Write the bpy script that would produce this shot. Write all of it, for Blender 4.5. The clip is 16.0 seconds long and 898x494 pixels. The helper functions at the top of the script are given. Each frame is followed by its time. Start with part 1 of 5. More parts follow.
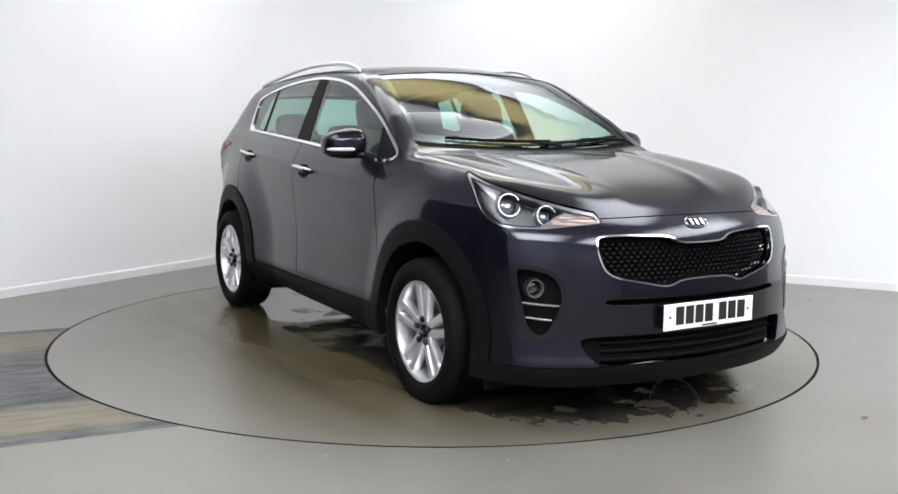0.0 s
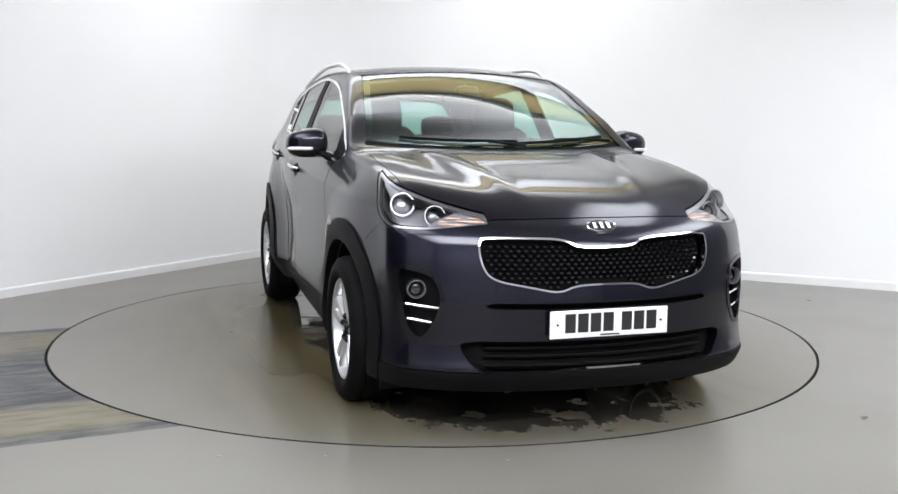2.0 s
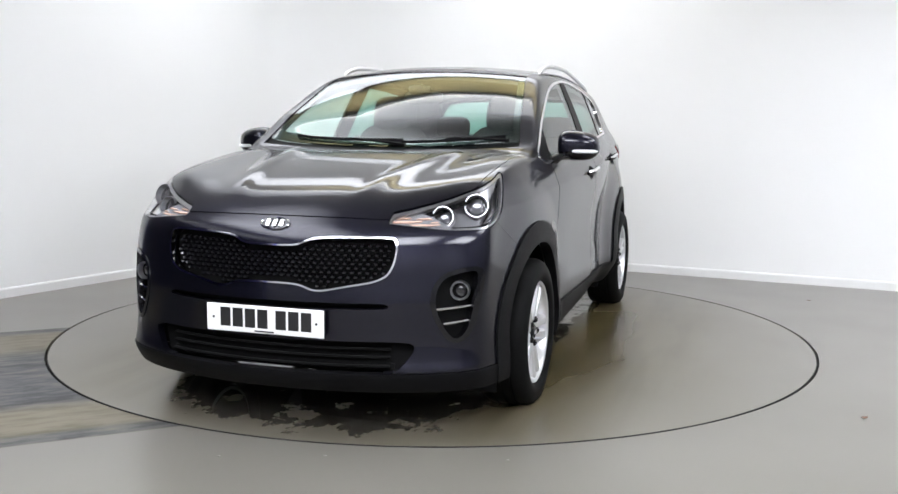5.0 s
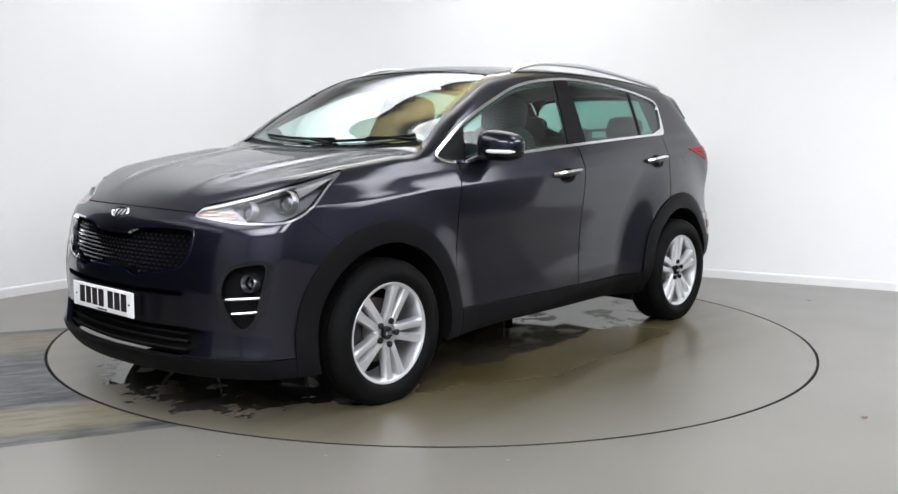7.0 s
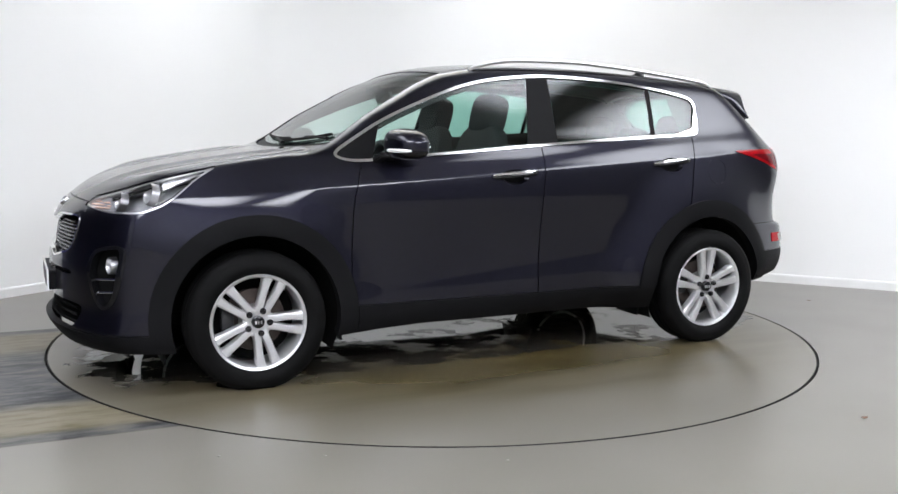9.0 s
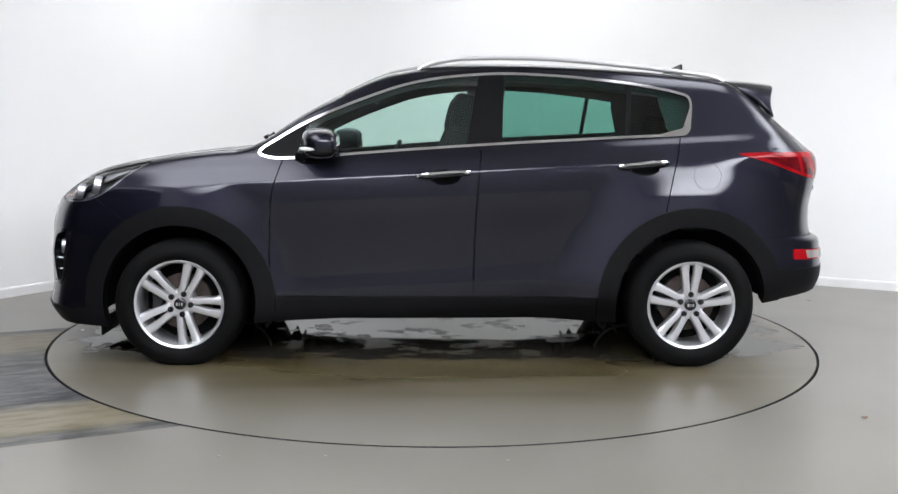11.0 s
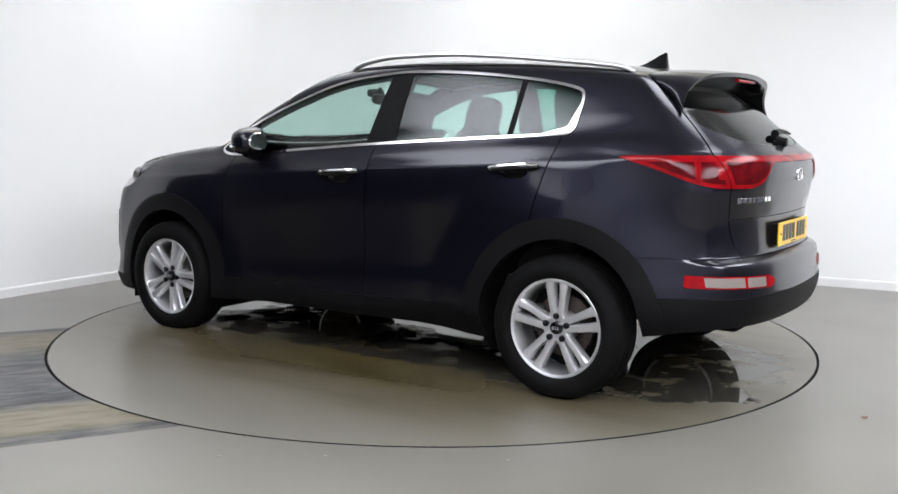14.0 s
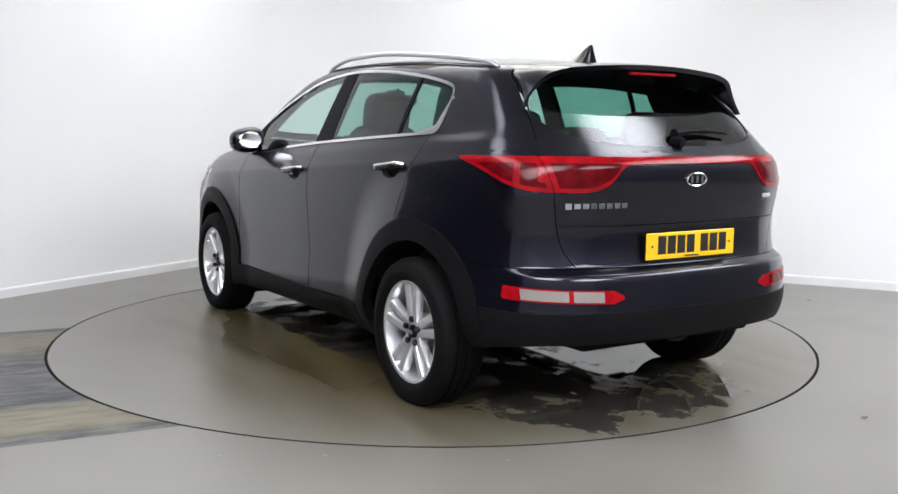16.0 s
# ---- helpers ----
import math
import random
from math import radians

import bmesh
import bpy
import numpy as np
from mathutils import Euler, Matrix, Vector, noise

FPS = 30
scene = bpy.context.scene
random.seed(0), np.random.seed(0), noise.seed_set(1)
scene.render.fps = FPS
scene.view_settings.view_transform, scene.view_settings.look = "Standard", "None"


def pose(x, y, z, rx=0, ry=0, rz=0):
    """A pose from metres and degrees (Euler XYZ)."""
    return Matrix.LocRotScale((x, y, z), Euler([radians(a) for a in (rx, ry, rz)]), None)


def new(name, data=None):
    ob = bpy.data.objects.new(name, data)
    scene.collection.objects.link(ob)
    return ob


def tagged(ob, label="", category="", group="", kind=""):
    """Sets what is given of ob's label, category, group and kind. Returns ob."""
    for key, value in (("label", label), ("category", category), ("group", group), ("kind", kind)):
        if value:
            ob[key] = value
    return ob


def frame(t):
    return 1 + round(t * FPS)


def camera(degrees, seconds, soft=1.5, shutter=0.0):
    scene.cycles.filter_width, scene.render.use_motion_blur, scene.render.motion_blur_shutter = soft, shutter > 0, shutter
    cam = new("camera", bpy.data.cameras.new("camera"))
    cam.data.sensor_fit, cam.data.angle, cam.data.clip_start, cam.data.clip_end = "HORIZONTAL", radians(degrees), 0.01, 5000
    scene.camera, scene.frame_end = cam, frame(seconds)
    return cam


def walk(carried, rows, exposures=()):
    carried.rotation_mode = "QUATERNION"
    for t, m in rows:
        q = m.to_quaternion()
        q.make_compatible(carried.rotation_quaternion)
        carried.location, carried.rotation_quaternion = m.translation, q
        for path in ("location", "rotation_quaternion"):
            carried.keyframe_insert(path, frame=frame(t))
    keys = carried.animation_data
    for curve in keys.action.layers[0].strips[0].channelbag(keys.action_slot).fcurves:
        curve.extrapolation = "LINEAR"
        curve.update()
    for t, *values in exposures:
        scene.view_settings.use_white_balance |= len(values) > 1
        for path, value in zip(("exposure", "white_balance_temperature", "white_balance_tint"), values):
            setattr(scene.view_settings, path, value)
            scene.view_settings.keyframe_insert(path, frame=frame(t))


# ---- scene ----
cam = camera(50.56, 16.0, soft=1.5)
EYE = pose(0, -5.836, 1.237, 90 - 7.079, 0, -0.8375) @ pose(0, 0, 0, 0, 0, 0.588)
walk(cam, [(0.0, EYE), (16.0, EYE)], [(0.0, 0.20), (16.0, 0.20)])

# the turntable's bearing in degrees, every half second where it was seen
TURN = [(0.0, -59.77), (0.5, -60.55), (1.0, -63.10), (1.5, -67.03), (2.0, -72.92), (2.5, -78.67), (3.0, -84.91),
        (3.5, -90.66), (4.0, -96.85), (4.5, -102.69), (5.0, -108.93), (7.5, -138.45), (8.0, -144.31), (8.5, -149.89),
        (9.0, -155.87), (11.5, -185.41), (12.0, -191.37), (12.5, -197.01), (13.0, -203.02), (13.5, -208.65),
        (14.0, -214.77), (14.5, -220.50), (15.0, -226.60), (15.5, -232.28), (16.0, -238.44)]

# ---------------------------------------------------------------- light
world = bpy.data.worlds.new("world")
scene.world = world
world.use_nodes = True
world.node_tree.nodes["Background"].inputs[0].default_value = (0.5, 0.55, 0.6, 1)
world.node_tree.nodes["Background"].inputs[1].default_value = 0.05

CEIL = 3.3


# ---------------------------------------------------------------- materials
def material(name, base, rough=0.5, metal=0.0, coat=0.0, vary=0.0, scale=8.0, bump=0.0, bump_scale=60.0, emit=None,
             power=0.0, spec=0.5, rough_vary=0.0):
    m = bpy.data.materials.new(name)
    m.use_nodes = True
    nt = m.node_tree
    b = nt.nodes["Principled BSDF"]
    b.inputs["Base Color"].default_value = (*base, 1)
    b.inputs["Roughness"].default_value = rough
    b.inputs["Metallic"].default_value = metal
    b.inputs["Coat Weight"].default_value = coat
    b.inputs["Coat Roughness"].default_value = 0.03
    b.inputs["Specular IOR Level"].default_value = spec
    if emit:
        b.inputs["Emission Color"].default_value = (*emit, 1)
        b.inputs["Emission Strength"].default_value = power
    if vary or bump or rough_vary:
        co = nt.nodes.new("ShaderNodeTexCoord")
    if vary or rough_vary:
        n1 = nt.nodes.new("ShaderNodeTexNoise")
        n1.inputs["Scale"].default_value = scale
        n1.inputs["Detail"].default_value = 6
        nt.links.new(co.outputs["Object"], n1.inputs["Vector"])
    if vary:
        r = nt.nodes.new("ShaderNodeValToRGB")
        r.color_ramp.elements[0].position, r.color_ramp.elements[1].position = 0.3, 0.7
        r.color_ramp.elements[0].color = (*[c * (1 - vary) for c in base], 1)
        r.color_ramp.elements[1].color = (*[min(1, c * (1 + vary)) for c in base], 1)
        nt.links.new(n1.outputs["Fac"], r.inputs["Fac"])
        nt.links.new(r.outputs["Color"], b.inputs["Base Color"])
    if rough_vary:
        mr = nt.nodes.new("ShaderNodeMapRange")
        mr.inputs["To Min"].default_value, mr.inputs["To Max"].default_value = rough - rough_vary, rough + rough_vary
        mr.inputs["From Min"].default_value, mr.inputs["From Max"].default_value = 0.3, 0.7
        nt.links.new(n1.outputs["Fac"], mr.inputs["Value"])
        nt.links.new(mr.outputs["Result"], b.inputs["Roughness"])
    if bump:
        n2 = nt.nodes.new("ShaderNodeTexNoise")
        n2.inputs["Scale"].default_value = bump_scale
        n2.inputs["Detail"].default_value = 4
        nt.links.new(co.outputs["Object"], n2.inputs["Vector"])
        bp = nt.nodes.new("ShaderNodeBump")
        bp.inputs["Strength"].default_value = bump
        bp.inputs["Distance"].default_value = 0.002
        nt.links.new(n2.outputs["Fac"], bp.inputs["Height"])
        nt.links.new(bp.outputs["Normal"], b.inputs["Normal"])
    return m


def glass(name, tint, shine=1.0):
    """Thin tinted glazing: clear tinted body with a Fresnel gloss on it."""
    m = bpy.data.materials.new(name)
    m.use_nodes = True
    nt = m.node_tree
    nt.nodes.remove(nt.nodes["Principled BSDF"])
    t, g, f, mix = (nt.nodes.new("ShaderNode" + k) for k in ("BsdfTransparent", "BsdfGlossy", "LayerWeight", "MixShader"))
    t.inputs[0].default_value = (*tint, 1)
    g.inputs["Roughness"].default_value = 0.01
    f.inputs[0].default_value = 0.5
    gloss = link_math(nt, "POWER", f.outputs["Facing"], 3.5)
    gloss = link_math(nt, "ADD", link_math(nt, "MULTIPLY", gloss, 0.80 * shine), 0.055 * shine)
    nt.links.new(gloss, mix.inputs[0])
    nt.links.new(t.outputs[0], mix.inputs[1])
    nt.links.new(g.outputs[0], mix.inputs[2])
    nt.links.new(mix.outputs[0], nt.nodes["Material Output"].inputs["Surface"])
    return m


def link_math(nt, op, a, b=None, clamp=False):
    n = nt.nodes.new("ShaderNodeMath")
    n.operation, n.use_clamp = op, clamp
    for i, v in enumerate((a, b)):
        if v is None:
            continue
        if isinstance(v, (int, float)):
            n.inputs[i].default_value = v
        else:
            nt.links.new(v, n.inputs[i])
    return n.outputs[0]


def ramp(nt, value, lo, hi, a=0.0, b=1.0):
    n = nt.nodes.new("ShaderNodeMapRange")
    n.interpolation_type = "SMOOTHSTEP"
    for key, v in zip(("From Min", "From Max", "To Min", "To Max"), (lo, hi, a, b)):
        n.inputs[key].default_value = v
    nt.links.new(value, n.inputs["Value"])
    return n.outputs["Result"]


def mix_rgb(nt, fac, a, b):
    n = nt.nodes.new("ShaderNodeMix")
    n.data_type = "RGBA"
    if isinstance(fac, (int, float)):
        n.inputs[0].default_value = fac
    else:
        nt.links.new(fac, n.inputs[0])
    for i, v in ((6, a), (7, b)):
        if isinstance(v, tuple):
            n.inputs[i].default_value = (*v, 1)
        else:
            nt.links.new(v, n.inputs[i])
    return n.outputs[2]


def noise_node(nt, vector, scale, detail=5, rough=0.55):
    n = nt.nodes.new("ShaderNodeTexNoise")
    n.inputs["Scale"].default_value, n.inputs["Detail"].default_value, n.inputs["Roughness"].default_value = scale, detail, rough
    nt.links.new(vector, n.inputs["Vector"])
    return n.outputs["Fac"]


def stretched(nt, vector, sx, sy, turn=0.0):
    n = nt.nodes.new("ShaderNodeMapping")
    n.vector_type = "TEXTURE"
    n.inputs["Rotation"].default_value = (0, 0, radians(turn))
    n.inputs["Scale"].default_value = (sx, sy, 1)
    nt.links.new(vector, n.inputs["Vector"])
    return n.outputs[0]


LANE = 24.4   # bearing of the drive-on lane, degrees


def floor_material(name, lane=False, wet=False):
    m = bpy.data.materials.new(name)
    m.use_nodes = True
    nt = m.node_tree
    b = nt.nodes["Principled BSDF"]
    co = nt.nodes.new("ShaderNodeTexCoord").outputs["Object"]
    sep = nt.nodes.new("ShaderNodeSeparateXYZ")
    nt.links.new(co, sep.inputs[0])
    big, fine = noise_node(nt, co, 1.1, 1.0), noise_node(nt, co, 160, 2)
    col = mix_rgb(nt, ramp(nt, big, 0.3, 0.7), (0.150, 0.141, 0.122), (0.168, 0.158, 0.138))
    col = mix_rgb(nt, ramp(nt, fine, 0.3, 0.8, 0, 0.22), col, (0.12, 0.113, 0.10))
    rough = ramp(nt, noise_node(nt, co, 2.0, 1.0), 0.2, 0.8, 0.283, 0.31)
    if lane:
        n = link_math(nt, "ADD", link_math(nt, "MULTIPLY", sep.outputs[0], -math.sin(radians(LANE))),
                      link_math(nt, "MULTIPLY", sep.outputs[1], math.cos(radians(LANE))))
        streak = noise_node(nt, stretched(nt, co, 0.30, 0.075, LANE), 1.0, 9, 0.66)
        inside = link_math(nt, "MULTIPLY", ramp(nt, n, -1.385, -1.375), ramp(nt, n, 0.885, 0.875))
        inside = link_math(nt, "MULTIPLY", inside, ramp(nt, sep.outputs[0], -0.4, -0.9))
        col = mix_rgb(nt, inside, col, mix_rgb(nt, ramp(nt, streak, 0.3, 0.6), (0.100, 0.084, 0.046), (0.172, 0.155, 0.112)))
        mid = link_math(nt, "MULTIPLY", ramp(nt, n, -0.95, -0.75), ramp(nt, n, 0.42, 0.12))
        low = link_math(nt, "MULTIPLY", ramp(nt, n, -1.40, -1.36), ramp(nt, n, -1.22, -1.30))
        top = link_math(nt, "MULTIPLY", ramp(nt, n, 0.72, 0.80), ramp(nt, n, 0.89, 0.87))
        bands = link_math(nt, "MULTIPLY", link_math(nt, "ADD", low, top, True), ramp(nt, streak, 0.85, 0.45))
        stain = link_math(nt, "ADD", link_math(nt, "MULTIPLY", mid, ramp(nt, streak, 0.72, 0.5)), bands, True)
        stain = link_math(nt, "MULTIPLY", stain, inside)
        grey = mix_rgb(nt, ramp(nt, streak, 0.36, 0.58), (0.016, 0.017, 0.020), (0.085, 0.086, 0.088))
        col = mix_rgb(nt, stain, col, grey)
        rough = mix_value(nt, inside, rough, 0.40)
        nt.links.new(ramp(nt, inside, 0.0, 1.0, 0.5, 0.22), b.inputs["Specular IOR Level"])
        scratch = noise_node(nt, stretched(nt, co, 1.4, 0.02, -18), 1.0, 3)
        col = mix_rgb(nt, ramp(nt, scratch, 0.70, 0.76, 0, 0.25), col, (0.15, 0.14, 0.125))
    if wet:
        # soiled, wet layer with the car's shade in its colour: an oblong along the car's length, with ragged pools in
        # it
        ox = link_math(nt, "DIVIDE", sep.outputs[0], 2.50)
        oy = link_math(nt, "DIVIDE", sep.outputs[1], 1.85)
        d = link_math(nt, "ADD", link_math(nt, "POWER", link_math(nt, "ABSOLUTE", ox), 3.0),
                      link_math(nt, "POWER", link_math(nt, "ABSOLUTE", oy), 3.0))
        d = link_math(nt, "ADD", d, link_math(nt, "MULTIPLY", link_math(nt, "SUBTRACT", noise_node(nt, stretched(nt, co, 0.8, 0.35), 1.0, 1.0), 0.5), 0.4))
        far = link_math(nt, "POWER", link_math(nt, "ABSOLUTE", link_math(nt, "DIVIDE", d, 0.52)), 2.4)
        film_shade = link_math(nt, "DIVIDE", 1.0, link_math(nt, "ADD", far, 1.0))
        col = mix_rgb(nt, link_math(nt, "MULTIPLY", film_shade, 0.92), col, (0.070, 0.051, 0.012))
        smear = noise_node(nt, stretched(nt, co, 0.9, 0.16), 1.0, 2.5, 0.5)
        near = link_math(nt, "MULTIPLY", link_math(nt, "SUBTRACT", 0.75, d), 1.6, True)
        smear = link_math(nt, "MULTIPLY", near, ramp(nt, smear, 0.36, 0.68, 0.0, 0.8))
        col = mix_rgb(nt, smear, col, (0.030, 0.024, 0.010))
        rag = noise_node(nt, stretched(nt, co, 0.5, 0.3), 1.0, 8, 0.62)
        px = link_math(nt, "POWER", link_math(nt, "ABSOLUTE", link_math(nt, "DIVIDE", sep.outputs[0], 2.30)), 4.0)
        py = link_math(nt, "POWER", link_math(nt, "ABSOLUTE", link_math(nt, "DIVIDE", sep.outputs[1], 0.90)), 4.0)
        core = link_math(nt, "SUBTRACT", 1.0, ramp(nt, link_math(nt, "ADD", link_math(nt, "ADD", px, py), link_math(nt, "MULTIPLY", rag, 1.5)), 1.36, 1.42))
        core = link_math(nt, "MULTIPLY", core, link_math(nt, "LESS_THAN", link_math(nt, "ADD", px, py), 1.3))
        pool = link_math(nt, "MULTIPLY", core, ramp(nt, noise_node(nt, co, 3.4, 8, 0.65), 0.44, 0.47))
        col = mix_rgb(nt, pool, col, (0.035, 0.032, 0.026))
        rough = mix_value(nt, film_shade, rough, 0.27)
        rough = mix_value(nt, pool, rough, 0.04)
    nt.links.new(col, b.inputs["Base Color"])
    nt.links.new(rough, b.inputs["Roughness"])
    return m


def mix_value(nt, fac, a, b):
    n = nt.nodes.new("ShaderNodeMix")
    nt.links.new(fac, n.inputs[0])
    for i, v in ((2, a), (3, b)):
        if isinstance(v, (int, float)):
            n.inputs[i].default_value = v
        else:
            nt.links.new(v, n.inputs[i])
    return n.outputs[0]


def paint_material():
    m = bpy.data.materials.new("car_paint")
    m.use_nodes = True
    nt = m.node_tree
    b = nt.nodes["Principled BSDF"]
    co = nt.nodes.new("ShaderNodeTexCoord").outputs["Object"]
    flake = nt.nodes.new("ShaderNodeTexVoronoi")
    flake.inputs["Scale"].default_value = 900
    nt.links.new(co, flake.inputs["Vector"])
    col = mix_rgb(nt, ramp(nt, flake.outputs["Distance"], 0.1, 0.9), (0.0056, 0.0056, 0.0105), (0.0140, 0.0140, 0.0240))
    dust = ramp(nt, noise_node(nt, co, 2.5, 6), 0.4, 0.8, 0.0, 0.05)
    col = mix_rgb(nt, dust, col, (0.03, 0.03, 0.035))
    nt.links.new(col, b.inputs["Base Color"])
    b.inputs["Metallic"].default_value = 0.9
    b.inputs["Roughness"].default_value = 0.42
    b.inputs["Coat Weight"].default_value = 0.78
    b.inputs["Coat Roughness"].default_value = 0.05
    b.inputs["Coat IOR"].default_value = 1.5
    b.inputs["Specular IOR Level"].default_value = 0.1
    return m


PAINT = paint_material()
# unseen closing walls: greys set so the car's sides mirror less light
GREY_WALL = material("unseen_wall_dimmed", (0.18, 0.18, 0.19), 0.6, vary=0.03, scale=1.2)
SIDE_WALL = material("side_wall_dimmed", (0.06, 0.06, 0.066), 0.6, vary=0.03, scale=1.2)
WALL = material("white_wall_paint", (0.80, 0.80, 0.79), 0.6, vary=0.012, scale=1.2, bump=0.06, bump_scale=25)
SKIRT = material("white_gloss_paint", (0.74, 0.74, 0.73), 0.35, vary=0.03, scale=4)
CEILING = material("ceiling_paint", (0.72, 0.72, 0.71), 0.8, vary=0.03, scale=1)
# dark navy stands in for an unlit hall, mirrored in the car's doors
SHUT = material("hall_painted_dark", (0.02, 0.02, 0.10), 0.8, vary=0.2, scale=2)
FLOOR = floor_material("painted_floor", lane=True)
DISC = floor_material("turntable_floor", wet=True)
GAP = material("black_gap", (0.012, 0.012, 0.012), 0.8)
EDGE = material("steel_edge", (0.03, 0.03, 0.03), 0.6, metal=0.5, vary=0.3, scale=20)
CLAD = material("black_grained_plastic", (0.0045, 0.0045, 0.005), 0.5, spec=0.08, vary=0.15, scale=5, bump=0.15, bump_scale=700)
GLOSS = material("gloss_black_plastic", (0.005, 0.005, 0.006), 0.10, spec=0.4)
DARK = material("dark_liner", (0.004, 0.004, 0.004), 0.9, spec=0.1)
CHROME = material("chrome", (0.85, 0.85, 0.86), 0.07, metal=1.0, rough_vary=0.03, scale=15)
SILVER = material("roof_rail_silver", (0.74, 0.74, 0.75), 0.38, metal=1.0)
ALLOY = material("alloy_silver", (0.66, 0.66, 0.665), 0.34, metal=0.8, coat=0.2, vary=0.05, scale=12)
DISCM = material("brake_disc_steel", (0.07, 0.055, 0.048), 0.5, metal=0.6, vary=0.3, scale=25)
RUBBER = material("tyre_rubber", (0.0045, 0.0045, 0.0045), 0.65, spec=0.06, vary=0.25, scale=6, bump=0.2, bump_scale=120)
CLOTH = material("dark_seat_cloth", (0.018, 0.018, 0.02), 0.85, vary=0.2, scale=30, bump=0.3, bump_scale=400)
TRIM = material("interior_plastic", (0.022, 0.022, 0.023), 0.6, vary=0.1, scale=8, bump=0.2, bump_scale=300)
LINING = material("beige_headlining", (0.34, 0.33, 0.30), 0.9, vary=0.05, scale=20)
GREEN = glass("green_tinted_glass", (0.74, 0.90, 0.85))
PRIVACY = glass("dark_tinted_glass", (0.36, 0.62, 0.55))
LENS = glass("clear_lamp_lens", (0.95, 0.95, 0.96), 0.45)
RED = material("red_lamp_lens", (0.24, 0.003, 0.006), 0.10, spec=0.2, vary=0.25, scale=14)
RED_DEEP = material("deep_red_lamp_lens", (0.085, 0.002, 0.004), 0.08, spec=0.15, vary=0.3, scale=18)
AMBER = material("amber_reflector", (0.75, 0.52, 0.40), 0.25)
PALE = material("clear_lamp_insert", (0.27, 0.24, 0.22), 0.25, metal=0.3)
WHITE_PLATE = material("white_number_plate", (0.78, 0.78, 0.76), 0.3, vary=0.02, scale=9)
YELLOW_PLATE = material("yellow_number_plate", (0.75, 0.46, 0.012), 0.3, vary=0.03, scale=9)
RING = material("satin_lamp_ring", (0.42, 0.42, 0.43), 0.3, metal=1.0)
BUCKET = material("lamp_housing", (0.22, 0.22, 0.23), 0.35, metal=0.2)
INK = material("black_ink", (0.012, 0.012, 0.012), 0.4)
INK_WHITE = material("white_enamel", (0.8, 0.8, 0.8), 0.3)


# ---------------------------------------------------------------- mesh helpers
def mesh_object(name, verts, faces, mat, parent=None, label="", normals=None, smooth=True):
    me = bpy.data.meshes.new(name)
    me.from_pydata([tuple(v) for v in verts], [], [tuple(f) for f in faces])
    me.materials.append(mat)
    me.polygons.foreach_set("use_smooth", [smooth] * len(me.polygons))
    me.update()
    if normals is not None:
        me.normals_split_custom_set_from_vertices([tuple(n) for n in normals])
    ob = new(name, me)
    ob.parent = parent
    if label:
        ob["label"] = label
    return ob


def part(name, bm, mat, parent=None, label="", smooth=True, angle=35):
    """Links a bmesh as ONE mesh object under a thing or part."""
    bmesh.ops.recalc_face_normals(bm, faces=bm.faces)
    for f in bm.faces:
        f.smooth = smooth
    for e in bm.edges:
        if len(e.link_faces) == 2 and e.calc_face_angle() > radians(angle):
            e.smooth = False
    me = bpy.data.meshes.new(name)
    bm.to_mesh(me)
    bm.free()
    me.materials.append(mat)
    ob = new(name, me)
    ob.parent = parent
    if label:
        ob["label"] = label
    return ob


def box(bm, cx, cy, cz, sx, sy, sz, bevel=0.0, m=None, segments=2):
    r = bmesh.ops.create_cube(bm, size=1)
    vs = r["verts"]
    for v in vs:
        v.co = Vector((v.co.x * sx, v.co.y * sy, v.co.z * sz))
    if bevel:
        es = list({e for v in vs for e in v.link_edges})
        r = bmesh.ops.bevel(bm, geom=es, offset=bevel, segments=segments, affect="EDGES", profile=0.5)
        vs = list({v for f in r["faces"] for v in f.verts} | {v for v in vs if v.is_valid})
    m2 = Matrix.Translation((cx, cy, cz)) @ (m or Matrix())
    for v in vs:
        v.co = m2 @ v.co
    return vs


def lathe(bm, profile, steps, axis="y", centre=(0, 0, 0), a0=0.0, a1=360.0):
    """Turns a profile of (radius, along) round an axis."""
    rings = []
    full = abs(a1 - a0) > 359.9
    n = steps if full else steps + 1
    for i in range(n):
        a = radians(a0 + (a1 - a0) * i / steps)
        row = []
        for r, h in profile:
            p = (r * math.cos(a), h, r * math.sin(a)) if axis == "y" else (h, r * math.cos(a), r * math.sin(a)) if axis == "x" \
                else (r * math.cos(a), r * math.sin(a), h)
            row.append(bm.verts.new((p[0] + centre[0], p[1] + centre[1], p[2] + centre[2])))
        rings.append(row)
    for i in range(n if full else n - 1):
        a, b = rings[i], rings[(i + 1) % n]
        for j in range(len(profile) - 1):
            bm.faces.new((a[j], a[j + 1], b[j + 1], b[j]))
    return rings


